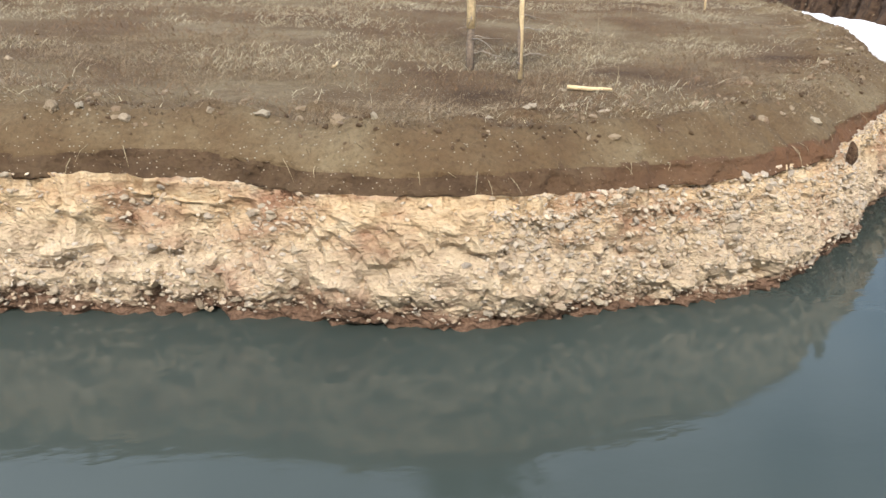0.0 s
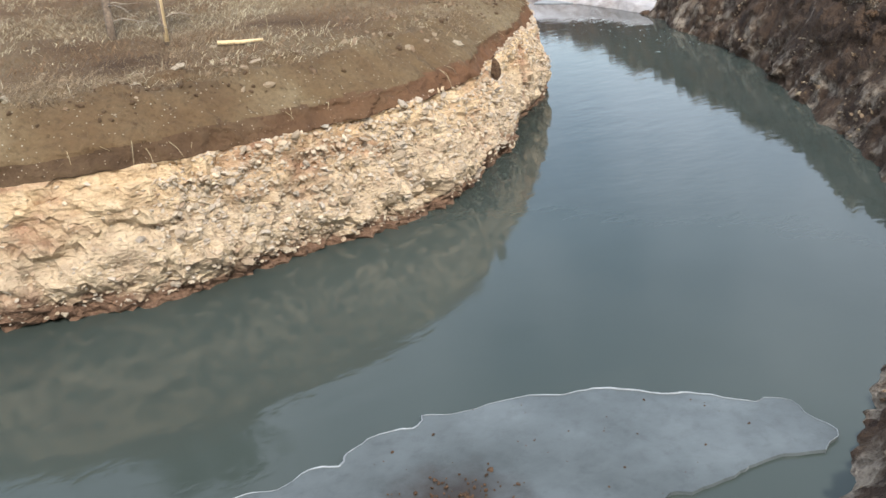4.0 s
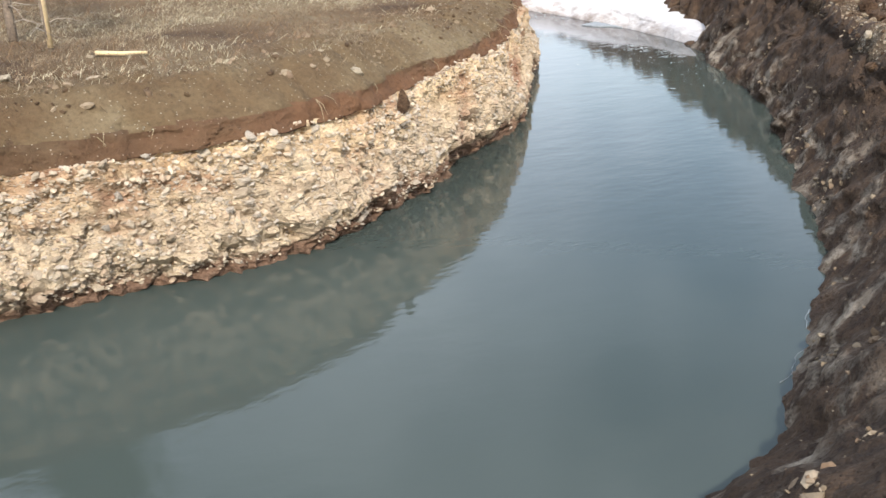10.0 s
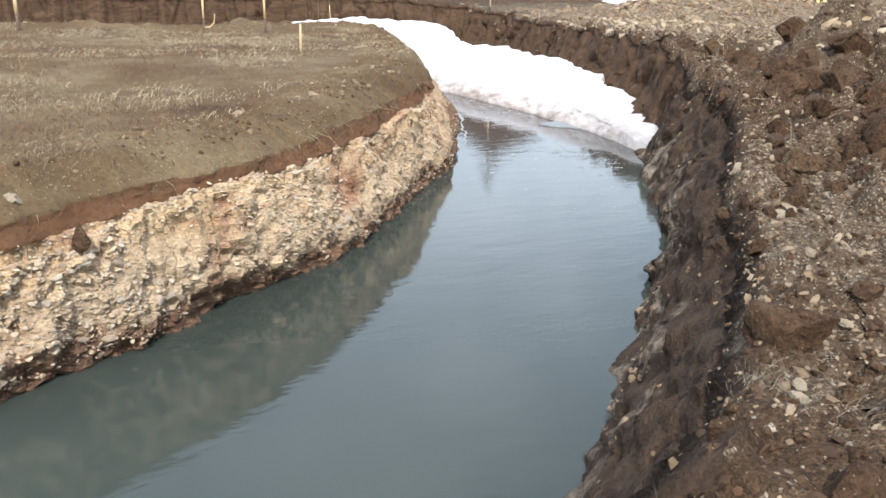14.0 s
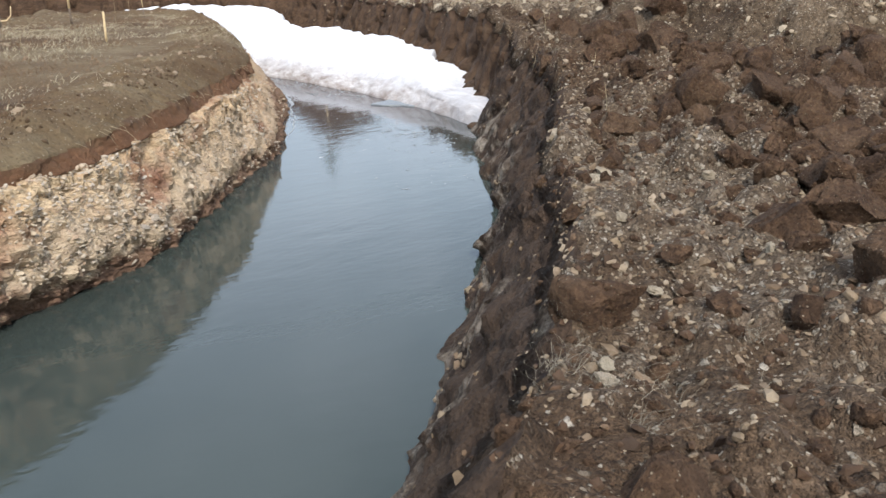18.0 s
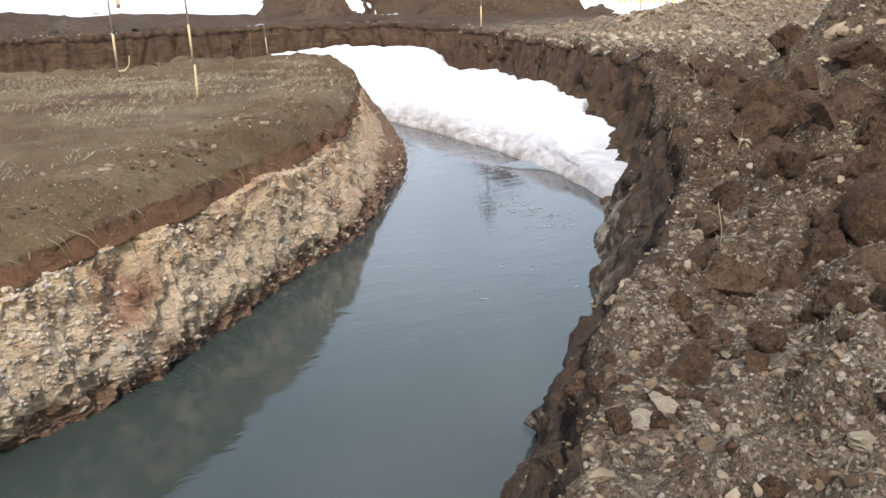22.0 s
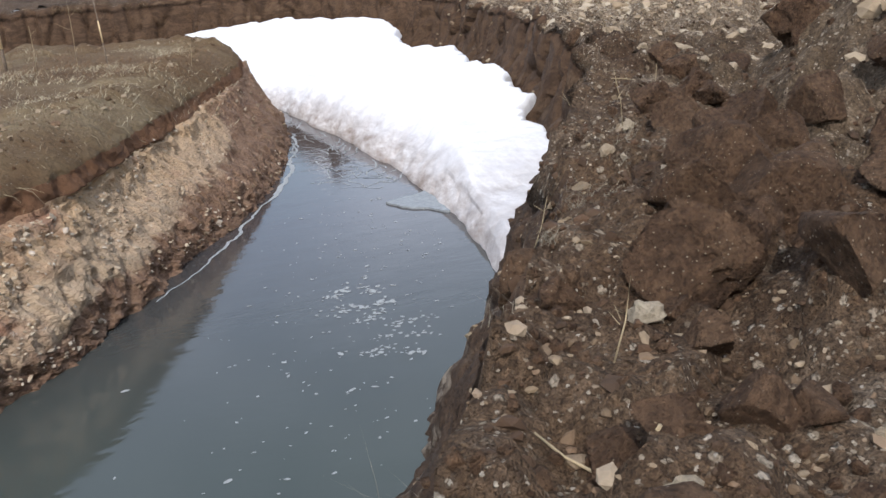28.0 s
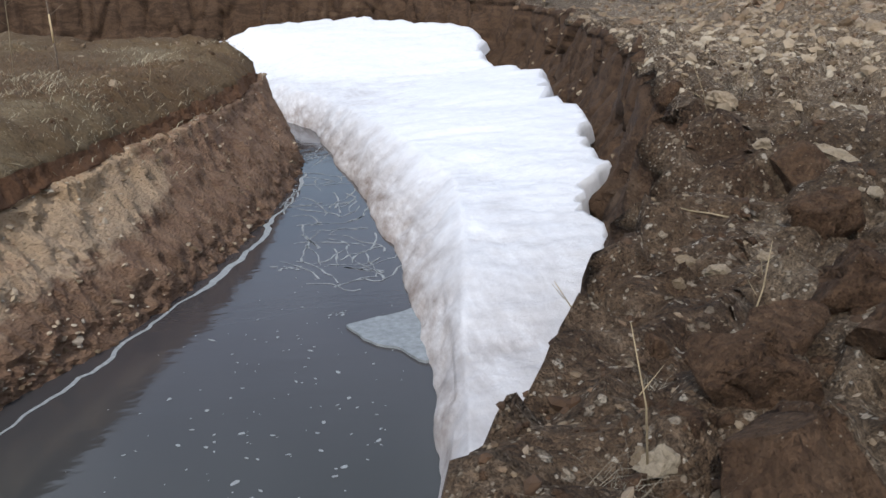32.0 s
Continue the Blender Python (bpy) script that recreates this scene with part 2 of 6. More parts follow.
RUBBLE = spoil("stony spoil", [(0.054, 0.034, 0.022), (0.098, 0.064, 0.040), (0.135, 0.092, 0.058), (0.072, 0.047, 0.029)], [(0.085, 0.061, 0.042), (0.165, 0.128, 0.092), (0.270, 0.222, 0.168)], (0.108, 0.062, 0.034))
GRAVEL = spoil("pale broken stone", [(0.070, 0.047, 0.030), (0.120, 0.088, 0.058), (0.165, 0.125, 0.084)], [(0.150, 0.112, 0.077), (0.300, 0.240, 0.174), (0.400, 0.338, 0.255)], (0.150, 0.110, 0.074))
SLOPE = rilled("washed earth slope", (0.045, 0.028, 0.018), (0.084, 0.053, 0.033), (0.330, 0.280, 0.220))
CLAY = rilled("brown earth wall", (0.052, 0.031, 0.019), (0.100, 0.061, 0.036), (0.140, 0.097, 0.064))
CLOD = earthy("earth clods", [(0.066, 0.040, 0.025), (0.112, 0.069, 0.042), (0.150, 0.098, 0.061)], [(0.40, 0.37, 0.35), (0.85, 0.82, 0.78), (1.0, 1.0, 1.0)], 3.0, 24, relief=0.055, specks=((0.30, 0.24, 0.17), 38.0, 0.30), crumbly=True)


def stone_material(name, colours, scale=7.0):
    """Pale stone whose shade differs from piece to piece."""
    m, n, l, b = node_material(name)
    coords = n.new("ShaderNodeTexCoord").outputs["Object"]
    info, geo = n.new("ShaderNodeObjectInfo"), n.new("ShaderNodeNewGeometry")
    both = n.new("ShaderNodeMath")
    both.operation = "ADD"
    l.new(info.outputs["Random"], both.inputs[0])
    l.new(geo.outputs["Random Per Island"], both.inputs[1])
    wrap = n.new("ShaderNodeMath")
    wrap.operation = "FRACT"
    l.new(both.outputs[0], wrap.inputs[0])
    c = ramp(n, l, wrap.outputs[0], [(i / (len(colours) - 1), v) for i, v in enumerate(colours)])
    grain, fine = noise_tex(n, l, coords, scale, 8, 0.65), noise_tex(n, l, coords, scale * 7, 6, 0.7)
    c = mix(n, l, 0.7, c, ramp(n, l, grain, [(0.3, (0.5, 0.46, 0.42)), (0.55, (0.95, 0.93, 0.9)), (0.75, (1, 1, 1))]), "MULTIPLY")
    l.new(c, b.inputs["Base Color"])
    b.inputs["Roughness"].default_value = 0.9
    b.inputs["Specular IOR Level"].default_value = 0.25
    bump(n, l, b, [(grain, 0.6, 0.03), (fine, 0.6, 0.008)])
    return m


STONE = stone_material("pale limestone", [(0.235, 0.180, 0.118), (0.333, 0.268, 0.187), (0.375, 0.329, 0.250), (0.283, 0.217, 0.142), (0.414, 0.359, 0.276)])
PEBBLE = stone_material("pebbles", [(0.110, 0.072, 0.043), (0.224, 0.169, 0.109), (0.314, 0.256, 0.185), (0.162, 0.104, 0.063), (0.270, 0.223, 0.155)], 12.0)
CHIP = stone_material("limestone chips", [(0.34, 0.27, 0.19), (0.47, 0.39, 0.29), (0.43, 0.38, 0.32), (0.52, 0.44, 0.33), (0.36, 0.26, 0.18)], 14.0)
EARTH = stone_material("lumps of earth", [(0.048, 0.029, 0.017), (0.078, 0.047, 0.028), (0.055, 0.035, 0.022), (0.088, 0.051, 0.029), (0.080, 0.055, 0.037)], 9.0)


def rock_face():
    """Pale limestone marl, redder low down and wet at the foot, under dark soil: layers that lie level in the bank."""
    m, n, l, b = node_material("limestone bank")
    p = place(n)
    sep = n.new("ShaderNodeSeparateXYZ")
    l.new(p, sep.inputs[0])
    stretch = n.new("ShaderNodeMapping")
    stretch.inputs["Scale"].default_value = (1, 1, 1.9)
    l.new(p, stretch.inputs["Vector"])
    q = stretch.outputs["Vector"]
    big, mid, small = noise_tex(n, l, q, 0.9, 7, 0.6), noise_tex(n, l, q, 4.5, 8, 0.65), noise_tex(n, l, q, 28, 8, 0.7)
    pale = ramp(n, l, mid, [(0.24, (0.27, 0.20, 0.14)), (0.32, (0.42, 0.32, 0.22)), (0.45, (0.52, 0.41, 0.285)), (0.6, (0.63, 0.505, 0.345)), (0.75, (0.50, 0.46, 0.39))])
    red = ramp(n, l, mid, [(0.3, (0.20, 0.095, 0.055)), (0.55, (0.36, 0.21, 0.135)), (0.75, (0.45, 0.35, 0.27))])
    patch = fade(n, l, big, 0.53, 0.66)
    warm = ramp(n, l, mid, [(0.3, (0.38, 0.25, 0.14)), (0.5, (0.62, 0.46, 0.28)), (0.75, (0.66, 0.55, 0.38))])
    height = n.new("ShaderNodeMath")
    height.operation = "MULTIPLY_ADD"
    l.new(big, height.inputs[0])
    height.inputs[1].default_value = 0.9
    l.new(sep.outputs["Z"], height.inputs[2])
    pale = mix(n, l, fade(n, l, height.outputs[0], 0.95, 1.35), pale, warm)
    c = mix(n, l, patch, pale, red)
    c = mix(n, l, 0.55, c, ramp(n, l, small, [(0.28, (0.42, 0.38, 0.34)), (0.48, (0.85, 0.82, 0.8)), (0.7, (1, 1, 1))]), "MULTIPLY")
    edge = n.new("ShaderNodeMath")
    edge.operation = "MULTIPLY_ADD"
    l.new(mid, edge.inputs[0])
    edge.inputs[1].default_value = 0.5
    l.new(sep.outputs["Z"], edge.inputs[2])
    slump = fade(n, l, sep.outputs["Y"], 18.5, 25.5)
    lower = n.new("ShaderNodeMath")
    lower.operation = "MULTIPLY_ADD"
    l.new(slump, lower.inputs[0])
    lower.inputs[1].default_value = -0.62
    l.new(edge.outputs[0], lower.inputs[2])
    gone = n.new("ShaderNodeMath")
    gone.operation = "MULTIPLY_ADD"
    l.new(fade(n, l, sep.outputs["Y"], 24.2, 26.5), gone.inputs[0])
    gone.inputs[1].default_value = -0.6
    l.new(lower.outputs[0], gone.inputs[2])
    lower = gone
    uneven = n.new("ShaderNodeMath")
    uneven.operation = "MULTIPLY_ADD"
    l.new(big, uneven.inputs[0])
    uneven.inputs[1].default_value = -0.55
    l.new(lower.outputs[0], uneven.inputs[2])
    wet = fade(n, l, uneven.outputs[0], 0.20, 0.10)
    c = mix(n, l, wet, c, ramp(n, l, small, [(0.3, (0.100, 0.058, 0.037)), (0.7, (0.225, 0.138, 0.088))]))
    tan = n.new("ShaderNodeMath")
    tan.operation = "MULTIPLY"
    l.new(slump, tan.inputs[0])
    l.new(fade(n, l, small, 0.35, 0.6), tan.inputs[1])
    c = mix(n, l, tan.outputs[0], c, mix(n, l, 0.55, c, (0.23, 0.128, 0.072)))
    dusty = n.new("ShaderNodeMath")
    dusty.operation = "MULTIPLY"
    l.new(fade(n, l, sep.outputs["Y"], 14.5, 19.5), dusty.inputs[0])
    l.new(fade(n, l, mid, 0.40, 0.62), dusty.inputs[1])
    c = mix(n, l, dusty.outputs[0], c, mix(n, l, 0.55, c, (0.31, 0.20, 0.125)))
    l.new(c, b.inputs["Base Color"])
    r = n.new("ShaderNodeMapRange")
    l.new(wet, r.inputs["Value"])
    r.inputs["To Min"].default_value, r.inputs["To Max"].default_value = 0.95, 0.8
    l.new(r.outputs["Result"], b.inputs["Roughness"])
    b.inputs["Specular IOR Level"].default_value = 0.25
    v = n.new("ShaderNodeTexVoronoi")
    v.inputs["Scale"].default_value = 24
    l.new(q, v.inputs["Vector"])
    bump(n, l, b, [(v.outputs["Distance"], 0.7, 0.03), (mid, 0.7, 0.05), (small, 0.9, 0.03)])
    return m


ROCK = rock_face()


def snow_material():
    m, n, l, b = node_material("old snow")
    p = place(n)
    big, small = noise_tex(n, l, p, 0.7, 6, 0.6), noise_tex(n, l, p, 9, 8, 0.7)
    dirt = fade(n, l, big, 0.62, 0.85)
    c = mix(n, l, dirt, (0.74, 0.75, 0.77), (0.66, 0.66, 0.67))
    sep = n.new("ShaderNodeSeparateXYZ")
    l.new(p, sep.inputs[0])
    low = n.new("ShaderNodeMath")
    low.operation = "MULTIPLY_ADD"
    l.new(noise_tex(n, l, p, 2.2, 6, 0.65), low.inputs[0])
    low.inputs[1].default_value = 0.55
    l.new(sep.outputs["Z"], low.inputs[2])
    streak = n.new("ShaderNodeMapping")
    streak.inputs["Scale"].default_value = (1.0, 0.25, 0.5)
    l.new(p, streak.inputs["Vector"])
    # grey-brown low on the front: real dirt, with the face's shade painted in
    mud = ramp(n, l, noise_tex(n, l, streak.outputs["Vector"], 9, 6, 0.7), [(0.3, (0.19, 0.145, 0.115)), (0.5, (0.40, 0.36, 0.335)), (0.72, (0.70, 0.69, 0.68))])
    c = mix(n, l, fade(n, l, low.outputs[0], 0.84, 0.40), c, mud)
    tip = n.new("ShaderNodeMath")
    tip.operation = "MULTIPLY"
    l.new(fade(n, l, sep.outputs["Y"], 24.5, 19.0), tip.inputs[0])
    l.new(fade(n, l, noise_tex(n, l, streak.outputs["Vector"], 3.5, 8, 0.7), 0.38, 0.66), tip.inputs[1])
    c = mix(n, l, tip.outputs[0], c, (0.46, 0.45, 0.455))
    c = mix(n, l, 0.35, c, ramp(n, l, small, [(0.3, (0.75, 0.73, 0.72)), (0.55, (1, 1, 1))]), "MULTIPLY")
    l.new(c, b.inputs["Base Color"])
    b.inputs["Roughness"].default_value = 0.75
    bump(n, l, b, [(big, 0.3, 0.15), (small, 0.5, 0.04)])
    return m


SNOW = snow_material()


def water_material():
    m, n, l, b = node_material("murky water")
    p = place(n)
    big = noise_tex(n, l, p, 0.25, 4, 0.5)
    c = ramp(n, l, big, [(0.35, (0.038, 0.048, 0.042)), (0.65, (0.048, 0.060, 0.053))])
    sep = n.new("ShaderNodeSeparateXYZ")
    l.new(p, sep.inputs[0])
    c = mix(n, l, fade(n, l, sep.outputs["Y"], 17.0, 22.0), c, (0.052, 0.047, 0.048))
    l.new(c, b.inputs["Base Color"])
    b.inputs["Roughness"].default_value = 0.03
    b.inputs["IOR"].default_value = 1.33
    m2 = n.new("ShaderNodeMapping")
    m2.inputs["Scale"].default_value = (1.0, 2.2, 1.0)
    m2.inputs["Rotation"].default_value = (0, 0, radians(-35))
    l.new(p, m2.inputs["Vector"])
    bump(n, l, b, [(noise_tex(n, l, m2.outputs["Vector"], 1.4, 3, 0.5), 0.07, 0.05), (noise_tex(n, l, m2.outputs["Vector"], 6.0, 3, 0.55), 0.06, 0.02)])
    return m


WATER = water_material()


# ---- the lie of the land ----
# waterlines of the flooded trench, from west to east
FAR_LINE = [(-40, 27), (-14, 19), (-5, 16.5), (0.5, 14.6), (2.0, 14.1), (2.9, 13.5), (3.9, 13.15), (4.8, 13.2), (5.8, 13.25), (7.0, 13.6), (8.4, 14.5), (10.1, 15.8), (12.4, 18.4), (13.4, 19.7),
            (14.4, 21.5), (15.6, 23.9), (16.2, 25.8), (16.6, 28.0), (16.4, 29.4), (15.2, 30.2), (12.0, 30.0), (6.0, 28.8), (-40, 31)]
NEAR_LINE = [(-40, 9), (-8, 8.4), (2.0, 8.5), (4.9, 9.0), (6.0, 9.3), (7.3, 9.7), (8.8, 10.5), (10.4, 11.8), (11.6, 13.0), (12.9, 14.3), (14.3, 16.0), (15.2, 17.3), (16.2, 18.7)]
BACK_LINE = [(16.2, 18.7), (17.1, 20.6), (18.2, 22.8), (19.3, 25.6), (20.6, 29.6), (21.3, 33.6), (20.0, 36.4), (17.0, 37.6), (9.0, 38.4), (-40, 39.6)]


def curve_points(line, step):
    """A smooth way through the given corners, in even steps."""
    p = np.array(line, float)
    p = np.vstack([2 * p[0] - p[1], p, 2 * p[-1] - p[-2]])
    out = []
    for a, b, c, d in zip(p, p[1:], p[2:], p[3:]):
        t = np.linspace(0, 1, max(8, int(np.linalg.norm(c - b) / 0.05)), endpoint=False)[:, None]
        out.append(0.5 * (2 * b + (c - a) * t + (2 * a - 5 * b + 4 * c - d) * t**2 + (3 * b - a - 3 * c + d) * t**3))
    p = np.vstack(out + [p[-2:-1]])
    s = np.r_[0, np.cumsum(np.linalg.norm(np.diff(p, axis=0), axis=1))]
    at = np.arange(0, s[-1], step)
    return np.stack([np.interp(at, s, p[:, 0]), np.interp(at, s, p[:, 1])], 1)


def hashed(i, j, k, seed):
    h = (i * 374761393 + j * 668265263 + k * 2147483647 + seed * 1274126177) & 0xFFFFFFFF
    h = ((h ^ (h >> 13)) * 1274126177) & 0xFFFFFFFF
    return ((h ^ (h >> 16)) & 0xFFFFFF) / float(0xFFFFFF)


def lumps(p, scale, seed=0):
    """Smooth random heights from 0 to 1 over points p, with lumps of about the given size."""
    q = np.asarray(p, float) / scale
    i = np.floor(q).astype(np.int64)
    f = q - i
    f = f * f * (3 - 2 * f)
    out = 0
    for a in (0, 1):
        for b in (0, 1):
            for c in (0, 1):
                w = (f[:, 0] if a else 1 - f[:, 0]) * (f[:, 1] if b else 1 - f[:, 1]) * (f[:, 2] if c else 1 - f[:, 2])
                out = out + w * hashed(i[:, 0] + a, i[:, 1] + b, i[:, 2] + c, seed)
    return out


def fractal(p, scale, octaves=4, rough=0.5, seed=0):
    out, amp, total = 0, 1.0, 0.0
    for o in range(octaves):
        out, total = out + amp * (lumps(p, scale / 2**o, seed + 17 * o) - 0.5), total + amp
        amp *= rough
    return out / total


def blocks(p, scale, seed=0):
    """Broken blocks: the distance to the nearest and second nearest of random seeds, and a number for each block."""
    q = np.asarray(p, float) / scale
    i = np.floor(q).astype(np.int64)
    f1, f2, idn = np.full(len(q), 9.0), np.full(len(q), 9.0), np.zeros(len(q))
    for a in (-1, 0, 1):
        for b in (-1, 0, 1):
            for c in (-1, 0, 1):
                k = i + (a, b, c)
                s = k + np.stack([hashed(k[:, 0], k[:, 1], k[:, 2], seed + n) for n in (1, 2, 3)], 1)
                d = np.linalg.norm(q - s, axis=1)
                near = d < f1
                f2 = np.where(near, f1, np.minimum(f2, d))
                idn = np.where(near, hashed(k[:, 0], k[:, 1], k[:, 2], seed + 9), idn)
                f1 = np.where(near, d, f1)
    return f1, f2, idn


def flat3(xy):
    return np.column_stack([xy, np.zeros(len(xy))])


def to_line(xy, line):
    """Distance of each point to a line of corners."""
    best = np.full(len(xy), 1e9)
    for a, b in zip(line[:-1], line[1:]):
        d = b - a
        t = np.clip(((xy - a) @ d) / (d @ d), 0, 1)
        best = np.minimum(best, np.linalg.norm(xy - a - t[:, None] * d, axis=1))
    return best


def inside(xy, poly):
    hit = np.zeros(len(xy), bool)
    for a, b in zip(poly, np.roll(poly, -1, axis=0)):
        cross = (a[1] > xy[:, 1]) != (b[1] > xy[:, 1])
        with np.errstate(divide="ignore", invalid="ignore"):
            hit ^= cross & (xy[:, 0] < (b[0] - a[0]) * (xy[:, 1] - a[1]) / (b[1] - a[1]) + a[0])
    return hit


FAR, NEAR, BACK = curve_points(FAR_LINE, 0.5), curve_points(NEAR_LINE, 0.5), curve_points(BACK_LINE, 0.5)
TRENCH = np.vstack([FAR, np.vstack([NEAR, BACK])[::-1]])
ISLAND = np.vstack([FAR, [(-60, 33), (-60, 27)]])
HEAPS = [  # centre, foot radius, height, roundness of the top
    ((24.0, 16.4), 5.8, 3.0), ((28.0, 43.8), 4.3, 3.4), ((23.0, 49.6), 4.2, 3.6), ((27.5, 30.5), 4.2, 0.75), ((31.0, 27.5), 4.0, 0.55), ((9.5, 47.5), 4.0, 0.55), ((31.0, 46.0), 3.0, 0.7),
]


def ground_height(xy):
    """The height of the ground's top, away from the trench."""
    p = flat3(xy)
    x, y = xy[:, 0], xy[:, 1]
    isle = inside(xy, ISLAND)
    h_isle = 1.36 + 0.024 * np.clip(y - 0.55 * x - 11.5, 0, 14) - 0.10 * np.clip((x - 12.5) / 2.5, 0, 1)
    along = np.clip((x + y - 14) / 30, 0, 1)
    h_out = 1.08 + 0.42 * along
    far = np.clip((y - 0.2 * x - 26) / 8, 0, 1)
    h_out = h_out + far * (0.45 + 0.02 * np.clip(y - 30, 0, 60) - 0.010 * np.clip(x - 5, 0, 40))
    h_out = h_out + 0.035 * np.clip(y - 45, 0, 60)
    h_out = h_out + 0.10 * np.exp(-(((x - 16.35) / 0.55) ** 2 + ((y - 17.85) / 0.6) ** 2))   # the knob at the snow's tip
    h = np.where(isle, h_isle, h_out)
    rough_at = (x > 4) & (x < 25) & (y > 4) & (y < 28) & ~isle
    cloddy = 1 + 0.35 * np.clip((x[rough_at] + y[rough_at] - 25) / 4, 0, 1)
    h[rough_at] += cloddy * (fractal(p[rough_at], 0.34, 4, 0.62, 87) * 0.17 - np.abs(fractal(p[rough_at], 0.5, 3, 0.55, 89)) * 0.18 + 0.03)
    h = h + fractal(p, 3.0, 3, 0.5, 3) * 0.18 + fractal(p, 0.6, 3, 0.5, 5) * np.where(isle, 0.05, 0.12)
    spoil = np.where(isle, 0.0, np.clip((x + y - 12) / 6, 0.25, 1) * np.clip((60 - x - y) / 10, 0.3, 1) * (1 + 0.15 * np.clip((x + y - 25) / 4, 0, 1)))
    for size, tall, seed in ((0.95, 0.11, 81), (0.42, 0.12, 83), (0.2, 0.07, 85)):
        near = (x > -4) & (x < 34) & (y > 2) & (y < 48)
        f1, f2, num = blocks(p[near] * (1, 1, 0), size, seed)
        dome = np.zeros(len(xy))
        dome[near] = np.sqrt(np.clip(1 - (f1 / 0.62) ** 2, 0, 1)) * np.clip(num * 2.2 - 0.7, 0, 1.2)
        h = h + spoil * tall * (dome - 0.25)
    for (cx, cy), r, top in HEAPS:
        wob = 1 + 0.5 * fractal(p, 2.5, 3, 0.5, 11)
        d = np.hypot(x - cx, y - cy) * wob
        h = h + top * np.clip(1 - d / r, 0, 1) ** 0.9
    return h


def stoniness(xy):
    """How stony the dug soil is: a strip along the near rim, the heap to the east and patches between."""
    x, y = xy[:, 0], xy[:, 1]
    s = x + y
    strip = np.interp(s, [14, 18, 20, 22, 25, 28, 31, 40, 44, 47, 54], [0.0, 0.15, 0.5, 0.75, 0.68, 0.42, 0.22, 0.18, 0.6, 0.6, 0.0])
    heap = 0.95 * np.clip((6.2 - np.hypot(x - 24.0, y - 16.4)) / 1.5, 0, 1)
    back = 0.8 * np.exp(-(((x - 21.5) / 2.5) ** 2 + ((y - 25) / 3.5) ** 2))
    off = (x - 7) * 0.65 - (y - 7.5) * 0.76
    cloddy = np.clip((off - 1.2) / 1.5, 0, 1) * np.clip((s - 24) / 4, 0, 1) * 0.3
    return np.clip(np.maximum(np.maximum(strip - cloddy, heap), np.maximum(back, 0.9 * np.clip((8.5 - np.hypot(x - 27, y - 29.5)) / 2, 0, 1))) + fractal(flat3(xy), 1.6, 4, 0.55, 79) * 0.9, 0, 1)


def give_stoniness(ob):
    n = len(ob.data.vertices)
    co = np.empty(n * 3, np.float32)
    ob.data.vertices.foreach_get("co", co)
    ob.data.attributes.new("stony", "FLOAT", "POINT").data.foreach_set("value", stoniness(co.reshape(-1, 3)[:, :2].astype(float)).astype(np.float32))


def mesh_object(name, verts, faces, material, smooth=True):
    me = bpy.data.meshes.new(name)
    me.from_pydata(np.asarray(verts).tolist() if not isinstance(verts, list) else verts, [], np.asarray(faces).tolist() if not isinstance(faces, list) else faces)
    me.materials.append(material)
    if smooth:
        me.shade_smooth()
    me.update()
    return new(name, me)


def grid_faces(nu, nv):
    i = np.arange(nu - 1)[:, None] * nv + np.arange(nv - 1)[None]
    return np.stack([i, i + nv, i + nv + 1, i + 1], -1).reshape(-1, 4)


def far_width(c):
    return np.interp(c[:, 0] + c[:, 1], [0, 15, 22, 30, 36, 40, 44], [1.0, 1.0, 1.1, 1.2, 1.0, 1.0, 1.0])


def far_slump(c):
    return np.interp(c[:, 0] + c[:, 1], [22, 30, 36, 40, 44, 47], [0.0, 0.15, 0.55, 0.75, 0.55, 0.2])


def near_width(c):
    return np.interp(c[:, 0] + c[:, 1], [0, 14, 18, 22, 25, 28, 31, 32.5, 33.4, 34.4, 35, 44], [1.3, 1.25, 1.15, 0.85, 0.7, 0.72, 0.80, 0.76, 0.52, 0.55, 0.62, 0.75])


def back_width(c):
    return np.interp(c[:, 0] + c[:, 1], [34.9, 35.6, 37.6, 41, 44, 60], [0.62, 0.74, 0.94, 1.08, 1.1, 1.0])


# ---- ground: one sheet to the horizon, open over the trench ----
def axis(lo, hi, step, grow, reach):
    s = step
    mid = list(np.arange(lo, hi + step / 2, step))
    left, right = [lo], [mid[-1]]
    while left[-1] > lo - reach:
        s *= grow
        left.append(left[-1] - s)
    s = step
    while right[-1] < hi + reach:
        s *= grow
        right.append(right[-1] + s)
    return np.array(left[:0:-1] + mid + right[1:])


